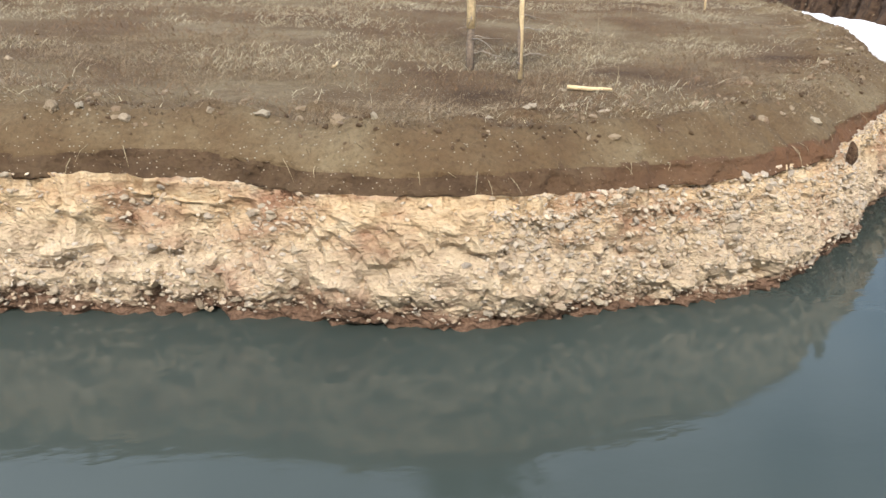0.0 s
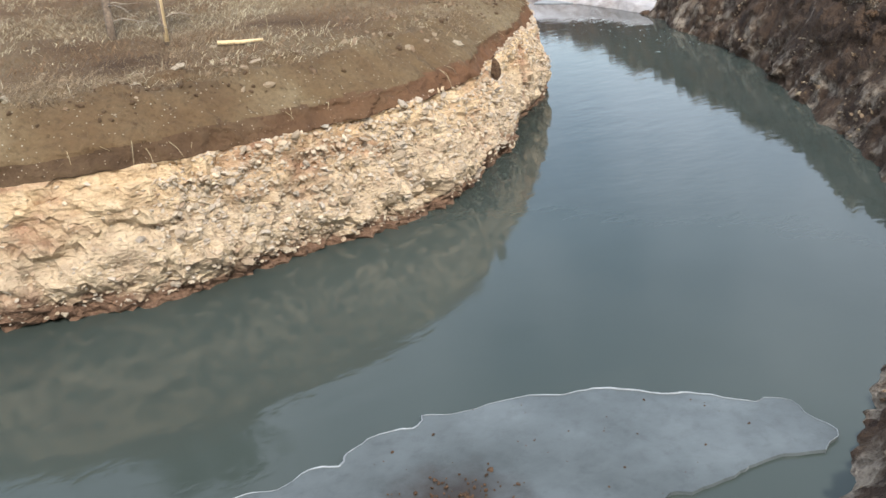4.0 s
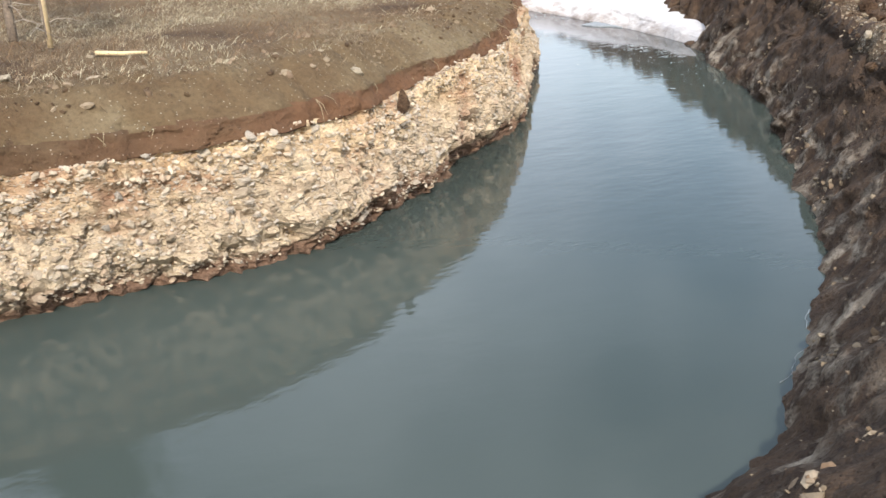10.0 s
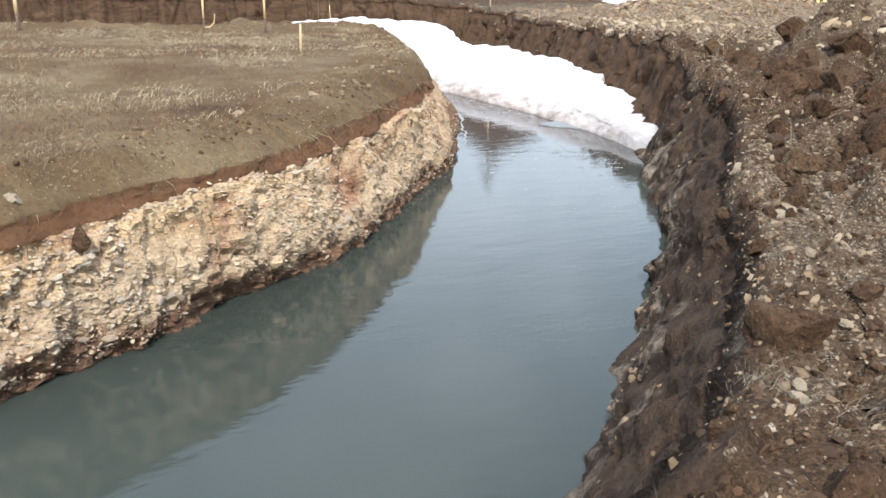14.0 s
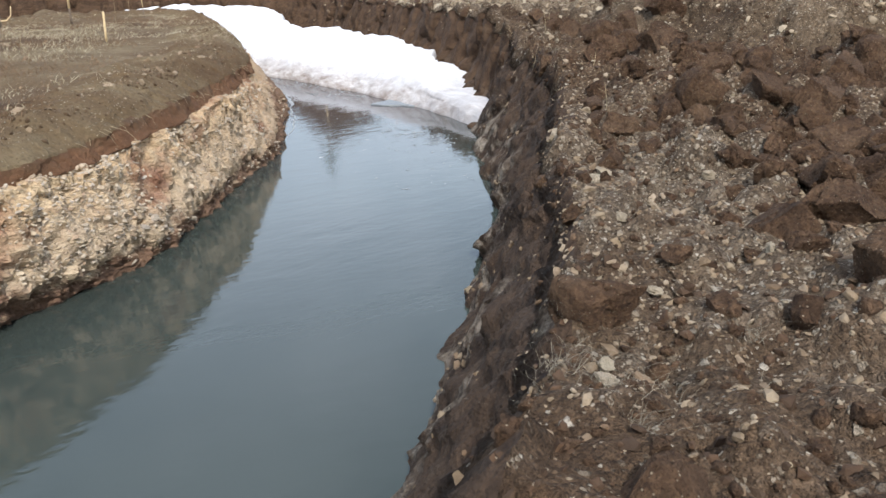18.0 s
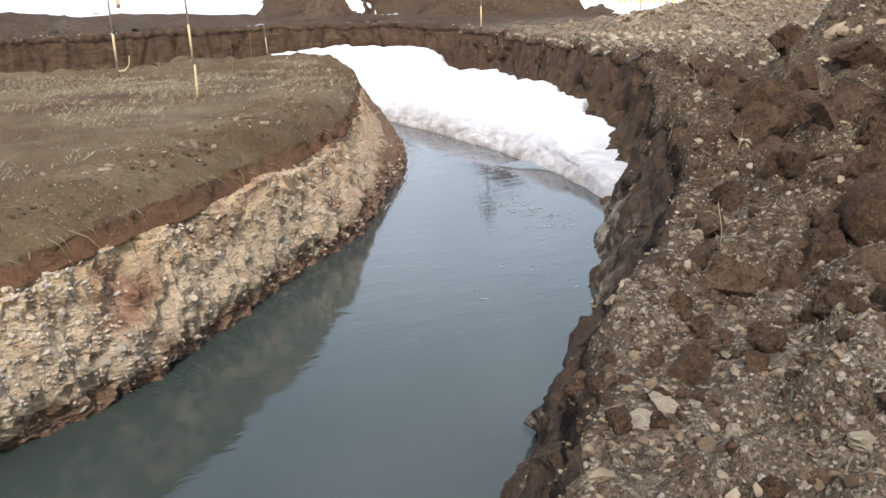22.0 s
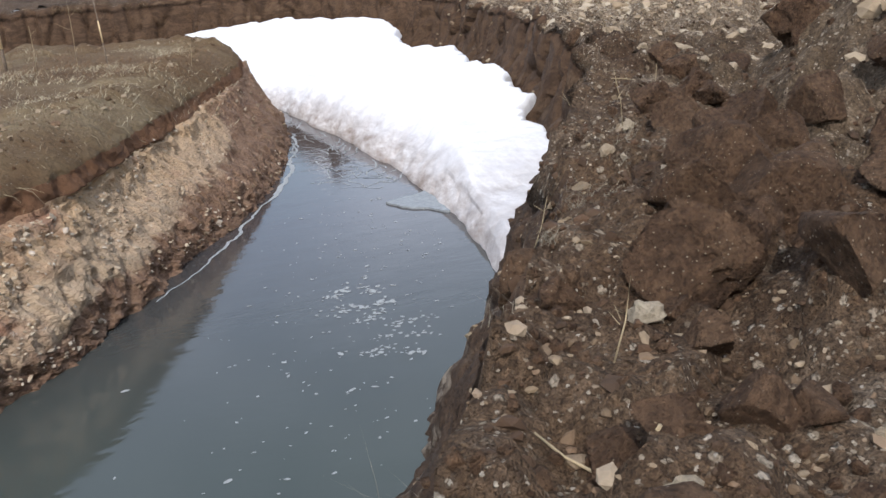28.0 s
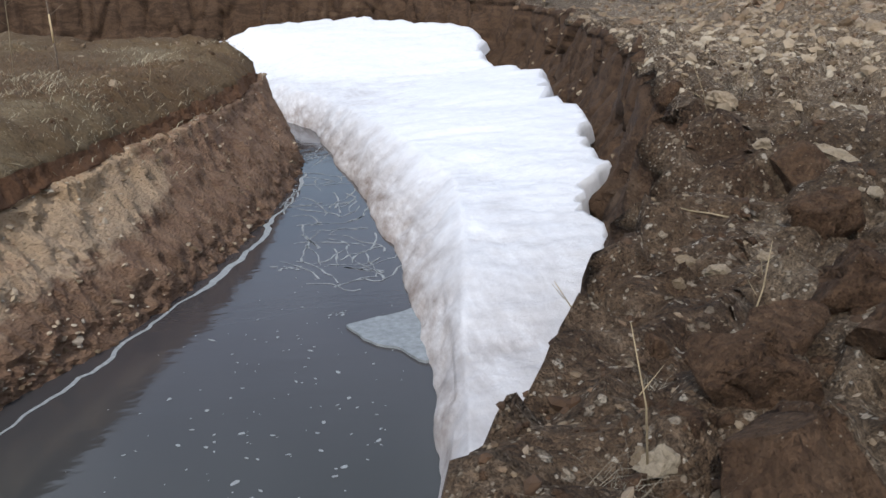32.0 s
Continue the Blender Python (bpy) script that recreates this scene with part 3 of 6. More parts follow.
def build_ground():
    xs, ys = axis(-1, 22.5, 0.055, 1.05, 900), axis(5, 26.5, 0.055, 1.045, 900)
    gx, gy = np.meshgrid(xs, ys, indexing="ij")
    xy = np.column_stack([gx.ravel(), gy.ravel()])
    d = np.full(len(xy), 9.0)
    close = (xy[:, 0] > -45) & (xy[:, 0] < 30) & (xy[:, 1] > 2) & (xy[:, 1] < 45)
    d[close] = to_line(xy[close], TRENCH[::2])
    in_trench = inside(xy, TRENCH)
    z = ground_height(xy)
    isle = inside(xy, ISLAND)
    rim = np.where(isle, 0.45 * far_width(xy) + far_slump(xy), np.where(xy[:, 0] + xy[:, 1] > 34.9, back_width(xy), near_width(xy)))
    cut = in_trench | (d < rim + 0.35)
    f = grid_faces(len(xs), len(ys))
    f = f[~cut[f].any(1)]
    used = np.unique(f)
    back = np.zeros(len(xy), int)
    back[used] = np.arange(len(used))
    ob = mesh_object("ground", np.column_stack([xy, z])[used], back[f], TURF)
    ob.data.materials.append(RUBBLE)
    ob.data.materials.append(GRAVEL)
    give_stoniness(ob)
    isle = isle[used]
    mid = xy[f].mean(1)
    ragged = fractal(flat3(mid), 2.0, 4, 0.6, 77) * 3.0
    stony = np.minimum(np.hypot(mid[:, 0] - 27.0, mid[:, 1] - 29.5) - 6.0, np.minimum(np.hypot(mid[:, 0] - 22.5, mid[:, 1] - 27.0) - 3.4, np.hypot(mid[:, 0] - 21.2, mid[:, 1] - 23.4) - 2.2)) + ragged < 0
    stony |= np.hypot(mid[:, 0] - 24.0, mid[:, 1] - 16.4) + ragged * 0.5 < 7.0
    stony |= (np.abs(mid[:, 0] - 22.5) < 3) & (np.abs(mid[:, 1] - 25.5) < 3.0) & (ragged < -0.1)
    mats = np.where(isle[back[f]].all(1), 0, np.where(stony, 2, 1))
    ob.data.polygons.foreach_set("material_index", mats.astype(np.int32))
    return tagged(ob, "brown ground of dry turf and stony dug soil", "ground", kind="structure")


build_ground()


# ---- banks: swept along the waterlines ----
def bank(name, line, step, land, profile, shape, materials, split, span=None):
    """A bank along a line: profile gives (reach inland, height) rows from the foot under water to the ground behind the rim.
    land: +1 where the land lies to the left of the line's way. shape moves the points; split(v, p) chooses the material of a face."""
    c = curve_points(line, step)
    tang = np.gradient(c, axis=0)
    for _ in range(12):
        tang[1:-1] = (tang[:-2] + tang[1:-1] * 2 + tang[2:]) / 4
    tang /= np.linalg.norm(tang, axis=1)[:, None]
    side = np.column_stack([-tang[:, 1], tang[:, 0]]) * land
    if span is not None:
        some = span(c)
        c, side = c[some], side[some]
    v = np.arange(len(profile[0]))
    reach, height, kind = profile
    n, k = len(c), len(reach)
    wide = shape["width"](c)
    r = reach[None] * np.where(reach[None] > 0, wide[:, None], 1.0)
    more = shape["slump"](c)[:, None] if "slump" in shape else 0.0
    r = np.where(height[None] > 90, wide[:, None] * shape["rim"] + (reach[None] - shape["rim"]), r)
    r = r + more * np.clip(height[None] / 0.95, 0, 1)
    xy = (c[:, None] + side[:, None] * r[..., None]).reshape(-1, 2)
    top = ground_height(xy).reshape(n, k)
    grown = 1 + (top / shape["full"] - 1) * np.clip((height[None] - 0.7) / 0.6, 0, 1) if land > 0 else np.where(height[None] > 0, top / shape["full"], 1.0)
    z = np.where(height[None] > 90, top - (height[None] - 100), height[None] * grown).reshape(-1)
    p = np.column_stack([xy, z])
    out = np.column_stack([-np.repeat(side, k, axis=0), np.zeros(n * k)])
    p = shape["rough"](p, out, np.tile(kind, n), np.tile(v, n))
    f = grid_faces(n, k)
    if land > 0:
        f = f[:, ::-1]
    ob = mesh_object(name, p, f, materials[0])
    for m in materials[1:]:
        ob.data.materials.append(m)
    ob.data.polygons.foreach_set("material_index", split(np.tile(v[:-1], n - 1), p[f].mean(1)).astype(np.int32))
    return ob, c, side


def profile_of(rows, steps):
    """Rows of (reach, height, kind), with the given number of steps between each two. Heights of 100 and over lie that much less 100 under the ground's top."""
    out = []
    for (a, b), s in zip(zip(rows[:-1], rows[1:]), steps):
        for t in np.linspace(0, 1, s, endpoint=False):
            mixed = [a[i] + (b[i] - a[i]) * t for i in range(2)]
            if (a[1] > 90) != (b[1] > 90):
                mixed = [a[0], a[1]]
            out.append((*mixed, a[2]))
    out.append(rows[-1])
    return tuple(np.array(x, float) for x in zip(*out))


def far_rough(p, out, kind, v):
    rock, soil = kind == 1, kind == 2
    q = p * (1, 1, 1.2)
    f1, f2, num = blocks(q, 0.62, 4)
    g1, g2, num2 = blocks(q, 0.21, 8)
    h1, h2, num3 = blocks(q, 0.085, 12)
    push = (num - 0.5) * 0.07 + (num2 - 0.5) * 0.06 + (num3 - 0.5) * 0.045 - 0.05 * np.clip(1 - (f2 - f1) * 6, 0, 1) - 0.02 * np.clip(1 - (g2 - g1) * 4, 0, 1)
    push *= np.clip(1.35 - 0.75 * p[:, 2], 0.5, 1.2)
    flute = p * (1, 1, 0.25)
    push += fractal(p, 1.6, 3, 0.5, 21) * 0.36 + fractal(flute, 0.34, 4, 0.6, 23) * 0.30 * np.clip((p[:, 2] - 0.35) / 0.4, 0, 1)
    push += 0.07 * np.clip((p[:, 2] - 0.15) / 0.15, 0, 1) * np.clip((0.75 - p[:, 2]) / 0.4, 0, 1)
    push *= 1 - 0.45 * np.clip((p[:, 1] - 14.5) / 5, 0, 1)
    push += (fractal(p, 0.16, 3, 0.6, 25) * 0.11 + (blocks(q, 0.05, 26)[2] - 0.5) * 0.03)
    k1, k2, num4 = blocks(p, 0.3, 33)
    m1, m2, num5 = blocks(p, 0.12, 35)
    comb = np.abs(fractal(p * (1, 1, 0.3), 0.22, 4, 0.6, 34))
    soft = fractal(p, 1.3, 3, 0.5, 31) * 0.30 + 0.03 + (num4 - 0.5) * 0.04 + (num5 - 0.5) * 0.02 - comb * 0.16 + fractal(p, 0.1, 3, 0.6, 36) * 0.05
    amount = np.where(rock, push, np.where(soil, soft, 0))
    foot = np.clip((p[:, 2] + 0.15) / 0.15, 0, 1)
    p = p + out * (amount * foot)[:, None]
    lift = np.where(rock, (fractal(p, 0.9, 3, 0.5, 41) * 0.26 + fractal(p, 0.3, 2, 0.5, 42) * 0.10) * np.clip(p[:, 2] - 0.4, 0, 1) * 1.6, np.where(soil, fractal(p, 0.6, 4, 0.55, 43) * 0.10, np.where(kind == 3, np.clip(fractal(p, 0.30, 4, 0.62, 47) * 0.24 + 0.035, 0.004, 0.2) * np.clip((68 - v) / 9, 0, 1), 0)))
    p[:, 2] += lift * foot
    return p


def near_rough(p, out, kind, v):
    slant = np.column_stack([p[:, 0] + p[:, 2] * 0.9, p[:, 1] + p[:, 2] * 0.4, p[:, 2] * 0.5])
    f1, f2, num = blocks(p * (1, 1, 1.2), 0.8, 14)
    g1, g2, num2 = blocks(slant, 0.26, 18)
    h1, h2, num3 = blocks(p, 0.1, 19)
    rill = np.abs(fractal(slant * (1.0, 1.0, 0.35), 0.5, 4, 0.55, 55))
    push = (num - 0.5) * 0.08 + (num2 - 0.5) * 0.04 + (num3 - 0.5) * 0.04 + fractal(slant, 1.2, 5, 0.6, 51) * 0.42 - 0.22 * (0.12 - rill)
    foot = np.clip((p[:, 2] + 0.2) / 0.2, 0, 1) * np.where(kind == 3, 0.3, np.where(kind == 2, 0.8, 1))
    p = p + out * (push * foot)[:, None]
    p[:, 2] += (fractal(p, 0.6, 4, 0.55, 53) * 0.20 + fractal(p, 0.14, 2, 0.5, 57) * 0.08) * foot * np.where(kind >= 2, 0.7, 1)
    return p


FAR_PROFILE = profile_of([(-1.2, -0.9, 0), (-0.12, -0.2, 0), (-0.01, 0.0, 1), (-0.05, 0.2, 1), (-0.04, 1.0, 1), (0.04, 1.03, 2), (0.08, 1.12, 2), (0.11, 1.21, 2), (0.24, 1.33, 2), (0.42, 99.985, 3), (0.95, 100.0, 3), (1.5, 100.05, 3)],
                         [3, 4, 9, 14, 4, 5, 6, 4, 1, 9, 9])
NEAR_PROFILE = profile_of([(-1.2, -0.9, 0), (-0.1, -0.15, 0), (0.0, 0.0, 1), (0.22, 0.25, 1), (0.48, 0.6, 1), (0.8, 1.0, 2), (1.0, 99.95, 3), (1.4, 100.0, 3), (1.9, 100.04, 3)],
                          [3, 4, 7, 10, 11, 4, 5, 5])

BACK_PROFILE = profile_of([(-1.2, -0.9, 0), (-0.1, -0.15, 0), (0.0, 0.0, 1), (0.50, 0.22, 1), (0.76, 0.6, 1), (0.92, 1.08, 2), (1.0, 99.99, 3), (1.4, 100.0, 3), (1.9, 100.04, 3)],
                          [3, 4, 7, 10, 11, 4, 5, 5])


def far_split(v, p):
    ragged = fractal(flat3(p[:, :2]), 1.1, 4, 0.6, 71) * 5
    return np.where(v + ragged * 2.0 >= 43.5, 2, np.where(v >= 34, 1, 0))


far_bank, far_c, far_side = bank("far_bank", FAR_LINE[2:], 0.042, 1, FAR_PROFILE, {"width": far_width, "rim": 0.42, "full": 1.42, "rough": far_rough, "slump": far_slump}, [ROCK, TOPSOIL, TURF], far_split)
tagged(far_bank, "cut bank of pale broken limestone under dark soil", "bank", kind="structure")
OUTER_LINE = NEAR_LINE[1:] + BACK_LINE[1:]


def outer_width(c):
    return np.where(c[:, 0] + c[:, 1] > 34.9, back_width(c), near_width(c))


OUTER = {"width": outer_width, "rim": 1.0, "full": 1.15, "rough": near_rough}
TURN_AT = int(np.argmax(curve_points(OUTER_LINE, 0.05).sum(1) > 34.9))


def near_split(v, p):
    return np.where(v + fractal(p, 0.8, 3, 0.5, 73) * 6 >= 38, 1, 0)


near_bank, near_c, near_side = bank("near_bank", OUTER_LINE, 0.05, -1, NEAR_PROFILE, OUTER, [SLOPE, RUBBLE], near_split, lambda c: np.arange(len(c)) <= TURN_AT)
tagged(near_bank, "dark crumbling earth bank with stones at the water", "bank", kind="structure")


def back_rough(p, out, kind, v):
    """Upright flutes as broad as a hand or an arm, with crumbling edges."""
    flute = p * (1, 1, 0.06)
    ridge = np.abs(fractal(flute, 0.75, 3, 0.55, 58))
    f1, f2, num = blocks(p * (1, 1, 0.22), 0.45, 59)
    foot = np.clip((p[:, 2] + 0.2) / 0.2, 0, 1)
    near = near_rough(p, out, kind, v)
    push = 0.12 - ridge * 0.7 + (num - 0.5) * 0.22 - 0.10 * np.clip(1 - (f2 - f1) * 5, 0, 1) + fractal(p, 0.25, 4, 0.6, 60) * 0.12
    wall = p + out * (push * foot * np.where(kind >= 3, 0.55, 1))[:, None]
    wall[:, 2] += fractal(p, 0.5, 3, 0.55, 53) * 0.10 * foot
    f = np.clip((p[:, 0] + p[:, 1] - 35.2) / 2, 0, 1)[:, None]
    return near * (1 - f) + wall * f


back_bank, back_c, back_side = bank("back_bank", OUTER_LINE, 0.05, -1, BACK_PROFILE, {**OUTER, "rough": back_rough}, [CLAY, RUBBLE], near_split, lambda c: (np.arange(len(c)) >= TURN_AT) & (c[:, 0] > -15))
tagged(back_bank, "steep brown earth wall behind the snow", "bank", kind="structure")
give_stoniness(near_bank)
give_stoniness(back_bank)
rocky = np.empty(len(far_bank.data.polygons), np.int32)
far_bank.data.polygons.foreach_get("material_index", rocky)
far_bank.data.polygons.foreach_set("use_smooth", rocky != 0)
middle = np.empty(len(rocky) * 3, np.float32)
far_bank.data.polygons.foreach_get("center", middle)
far_bank.data.polygons.foreach_set("use_smooth", (rocky != 0) | (middle.reshape(-1, 3)[:, 1] + 3 * middle.reshape(-1, 3)[:, 2] * -0.4 > 22.0))


# ---- trench bed and water ----
def build_water():
    xs, ys = np.arange(-45, 30, 0.5), np.arange(3, 45, 0.5)
    gx, gy = np.meshgrid(xs, ys, indexing="ij")
    p = np.column_stack([gx.ravel(), gy.ravel(), np.zeros(gx.size)])
    ob = mesh_object("water", p, grid_faces(len(xs), len(ys)), WATER)
    tagged(ob, "still murky grey-green water filling the trench", "water", kind="structure")


build_water()


# ---- snow bank ----
SNOW_FRONT = [(16.35, 18.75), (16.62, 19.9), (16.9, 21.4), (17.1, 23.2), (17.15, 25.5), (17.1, 28.5), (17.0, 30.6), (16.3, 32.6), (15.9, 34.8), (15.6, 36.4)]
SNOW_REAR = [(16.85, 18.6), (17.4, 19.8), (17.9, 20.9), (18.35, 22.1), (19.3, 24.2), (19.75, 25.8), (20.4, 28.3), (21.3, 31.2), (20.9, 33.0), (21.0, 36.2), (18.6, 37.8), (15.7, 37.9)]


def build_snow():
    n, k = 520, 60
    a, b = curve_points(SNOW_FRONT, 0.05), curve_points(SNOW_REAR, 0.05)
    a, b = (np.stack([np.interp(np.linspace(0, 1, n) ** 1.25, np.linspace(0, 1, len(q)), q[:, i]) for i in (0, 1)], 1) for q in (a, b))
    ragged = fractal(flat3(b), 1.1, 4, 0.6, 81) * 1.3 * np.clip((b[:, 1] - 18.9) / 1.5, 0, 1)
    b = b + (b - a) / np.linalg.norm(b - a, axis=1)[:, None] * ragged[:, None]
    t = np.linspace(0, 1, k) ** 1.4
    xy = a[:, None] + (b - a)[:, None] * t[None, :, None]
    d = t[None] * np.linalg.norm(b - a, axis=1)[:, None]
    y = xy[..., 1]
    crest = np.interp(a[:, 1:2], [18.7, 20.5, 23, 26, 30], [0.16, 0.30, 0.52, 0.55, 0.40])
    steep = np.interp(a[:, 1:2], [18.7, 21, 24, 30], [0.12, 0.25, 0.75, 0.5])
    z = crest * np.clip(d / steep, 0, 1) ** 0.8 + 0.06 * d
    z = np.minimum(z, 0.45 + 0.030 * np.clip(y - 20, 0, 20) + 0.03 * d) + 0.13 * np.clip(y - 32.5, 0, 6) * np.clip(d / 2, 0, 1)
    p = np.column_stack([xy.reshape(-1, 2), z.ravel()])
    grow = np.clip(np.tile(t, n) * 10, 0, 1)
    p[:, 2] += (fractal(p, 1.4, 4, 0.5, 61) * 0.20 + fractal(p, 0.16, 2, 0.5, 68) * 0.03 + fractal(p * (0.5, 1.6, 1), 0.35, 3, 0.5, 67) * 0.05) * grow
    edge = np.tile(t, n)
    p[:, 2] -= 0.28 * np.clip((edge - 0.965) / 0.035, 0, 1)
    p[edge == 0, 2] = -0.12
    p[:, :2] += (fractal(p, 0.5, 3, 0.5, 63) * 0.16)[:, None] * (edge < 0.1)[:, None]
    ob = mesh_object("snow_bank", p, grid_faces(n, k)[:, ::-1], SNOW)
    tagged(ob, "old white snow drift with a dirty melting edge, shade painted in", "snow", kind="structure")


build_snow()


# ---- stones, clods and chips ----
from mathutils.bvhtree import BVHTree

rng = np.random.default_rng(7)


def tree_of(*obs):
    verts, polys, base = [], [], 0
    for ob in obs:
        me = ob.data
        co = np.empty(len(me.vertices) * 3, np.float32)
        me.vertices.foreach_get("co", co)
        idx = np.empty(len(me.loops), np.int32)
        me.loops.foreach_get("vertex_index", idx)
        verts.append(co.reshape(-1, 3))
        polys.append(idx.reshape(-1, 4) + base)
        base += len(me.vertices)
    return BVHTree.FromPolygons(np.vstack(verts).tolist(), np.vstack(polys).tolist())


LAND = tree_of(bpy.data.objects["ground"], far_bank, near_bank, back_bank)


def on_land(x, y):
    """The top of the land at a place and its normal."""
    hit, normal, _, _ = LAND.ray_cast(Vector((x, y, 30)), Vector((0, 0, -1)))
    return (hit, normal if normal.z > 0 else -normal) if hit else (Vector((x, y, 0)), Vector((0, 0, 1)))


def lump_shape(seed, fine, angular, flat=0.7, rugged=0.0):
    """A unit lump of stone or earth: rounded for earth, cut by planes for stone."""
    bm = bmesh.new()
    bmesh.ops.create_icosphere(bm, subdivisions=fine, radius=1.0)
    v = np.array([w.co for w in bm.verts])
    faces = [[w.index for w in f.verts] for f in bm.faces]
    bm.free()
    r = np.random.default_rng(seed)
    for _ in range(angular):
        n = r.normal(size=3)
        n /= np.linalg.norm(n)
        cut = r.uniform(0.45, 0.8)
        over = np.clip(v @ n - cut, 0, None)
        v = v - over[:, None] * n
    v = v * (1 + 0.55 * fractal(v + seed * 5.3, 0.9, 3, 0.55, seed)[:, None])
    if rugged:
        f1, f2, num = blocks(v + seed * 3.1, 0.42, seed)
        v = v * (1 + rugged * ((num - 0.5) * 0.35 + 1.3 * fractal(v + seed, 0.5, 5, 0.65, seed + 3) - 0.22 * np.clip(1 - (f2 - f1) * 6, 0, 1))[:, None])
    if fine == 2:
        v = v * (1 + r.normal(0, 0.075, (len(v), 1)))
    v = v * (r.uniform(0.85, 1.25), r.uniform(0.7, 1.0), flat * r.uniform(0.75, 1.15))
    return v, faces


def clod_shape(seed):
    """A broken lump of clay soil: blunt faces, one open crack, a crumbly skin."""
    bm = bmesh.new()
    bmesh.ops.create_icosphere(bm, subdivisions=4, radius=1.0)
    v = np.array([w.co for w in bm.verts])
    faces = [[w.index for w in f.verts] for f in bm.faces]
    bm.free()
    r = np.random.default_rng(seed)
    for _ in range(13):
        n = r.normal(size=3)
        n /= np.linalg.norm(n)
        v = v - np.clip(v @ n - r.uniform(0.40, 0.74), 0, None)[:, None] * n
    for k in range(seed % 3):
        n = r.normal(size=3) * (1, 1, 0.35)
        n /= np.linalg.norm(n)
        split = v @ n - r.uniform(-0.25, 0.25) + fractal(v + seed + k, 0.6, 3, 0.5, seed) * 0.5
        v = v * (1 - 0.26 * np.exp(-((split / 0.045) ** 2)))[:, None]
    v = v * 1.3 * (1 + 0.26 * fractal(v + seed * 5.3, 0.7, 2, 0.5, seed) + 0.13 * fractal(v + seed, 0.2, 4, 0.62, seed + 5))[:, None]
    return v * (r.uniform(0.9, 1.3), r.uniform(0.75, 1.0), r.uniform(0.7, 0.95)), faces


def lump_mesh(name, shape, material, smooth):
    me = bpy.data.meshes.new(name)
    me.from_pydata(shape[0].tolist(), [], shape[1])
    me.materials.append(material)
    if smooth:
        me.shade_smooth()
    return me


def turned(n, tilt=0.5):
    """Random turns, mostly about the upright."""
    a, b, c = rng.uniform(0, 2 * np.pi, n), rng.normal(0, tilt, n), rng.normal(0, tilt, n)
    ca, sa, cb, sb, cc, sc = np.cos(a), np.sin(a), np.cos(b), np.sin(b), np.cos(c), np.sin(c)
    z = np.zeros(n)
    o = np.ones(n)
    rz = np.stack([ca, -sa, z, sa, ca, z, z, z, o], 1).reshape(-1, 3, 3)
    rx = np.stack([o, z, z, z, cb, -sb, z, sb, cb], 1).reshape(-1, 3, 3)
    ry = np.stack([cc, z, sc, z, o, z, -sc, z, cc], 1).reshape(-1, 3, 3)
    return rz @ rx @ ry


def strewn(name, shapes, places, sizes, turns, material, label, category, smooth=False, parent=None):
    """Many small pieces in one mesh."""
    verts, faces, base = [], [], 0
    pick = rng.integers(0, len(shapes), len(places))
    for k, (v, f) in enumerate(shapes):
        sel = np.where(pick == k)[0]
        if not len(sel):
            continue
        w = np.einsum("nij,vj->nvi", turns[sel], v) * sizes[sel, None, None] + places[sel, None]
        fa = np.array(f)
        faces.append((fa[None] + (np.arange(len(sel)) * len(v))[:, None, None]).reshape(-1, fa.shape[1]) + base)
        verts.append(w.reshape(-1, 3))
        base += len(sel) * len(v)
    ob = mesh_object(name, np.vstack(verts), np.vstack(faces), material, smooth)
    if parent:
        ob.parent = parent
        return tagged(ob, kind="stuff")
    return tagged(ob, label, category, kind="stuff")


CHIPS = [lump_shape(s, 1, 5, 0.5) for s in range(40, 46)]
CRUMBS = [lump_shape(s, 1, 4, 0.75) for s in range(50, 55)]
ROCKS = [lump_mesh("stone", lump_shape(s, 3, 8, 0.72, 0.6), STONE, False) for s in range(60, 70)]
CLODS = [lump_mesh("earth_clod", clod_shape(s), CLOD, True) for s in range(70, 82)]
SMALL_CLODS = [lump_shape(s, 2, 4, 0.85, 0.6) for s in range(80, 88)]

WALKED = np.array([r[1:3] for r in ROWS])


def land_points(n, box, keep, sink):
    """Random places on the land of a box, where keep(xy) allows."""
    xy = np.column_stack([rng.uniform(box[0], box[1], n), rng.uniform(box[2], box[3], n)])
    xy = xy[~inside(xy, TRENCH)]
    xy = xy[rng.uniform(size=len(xy)) < keep(xy)]
    return np.array([on_land(*q)[0] for q in xy])


def outer(xy):
    return (~inside(xy, ISLAND)).astype(float)


def near_walk(xy, reach):
    d = np.min(np.linalg.norm(xy[:, None] - WALKED[None, ::3], axis=2), axis=1)
    return np.exp(-((d / reach) ** 2))


def flat_land(q):
    """1 on the ground behind the rims, little on the slopes of the banks."""
    sel = (q[:, 0] > 0) & (q[:, 0] < 24) & (q[:, 1] < 30)
    d = np.full(len(q), 9.0)
    d[sel] = to_line(q[sel], TRENCH[::2])
    return np.clip((d - outer_width(q) + 0.25) / 0.3, 0.012, 1)


def stone_thing(x, y, size, k, sink=0.25, mesh=None, label="", category="stone", group="", turn=None, name="stone"):
    hit, _ = on_land(x, y)
    size = size * (0.7 if name == "stone" else 0.74)
    ob = new(name, (mesh or ROCKS)[k % len(mesh or ROCKS)])
    ob.matrix_world = Matrix.LocRotScale(hit + Vector((0, 0, size * (0.55 - sink))), Euler((rng.normal(0, 0.25), rng.normal(0, 0.25), rng.uniform(0, 6.3) if turn is None else turn)), Vector((size, size, size)))
    return tagged(ob, label, category, group)


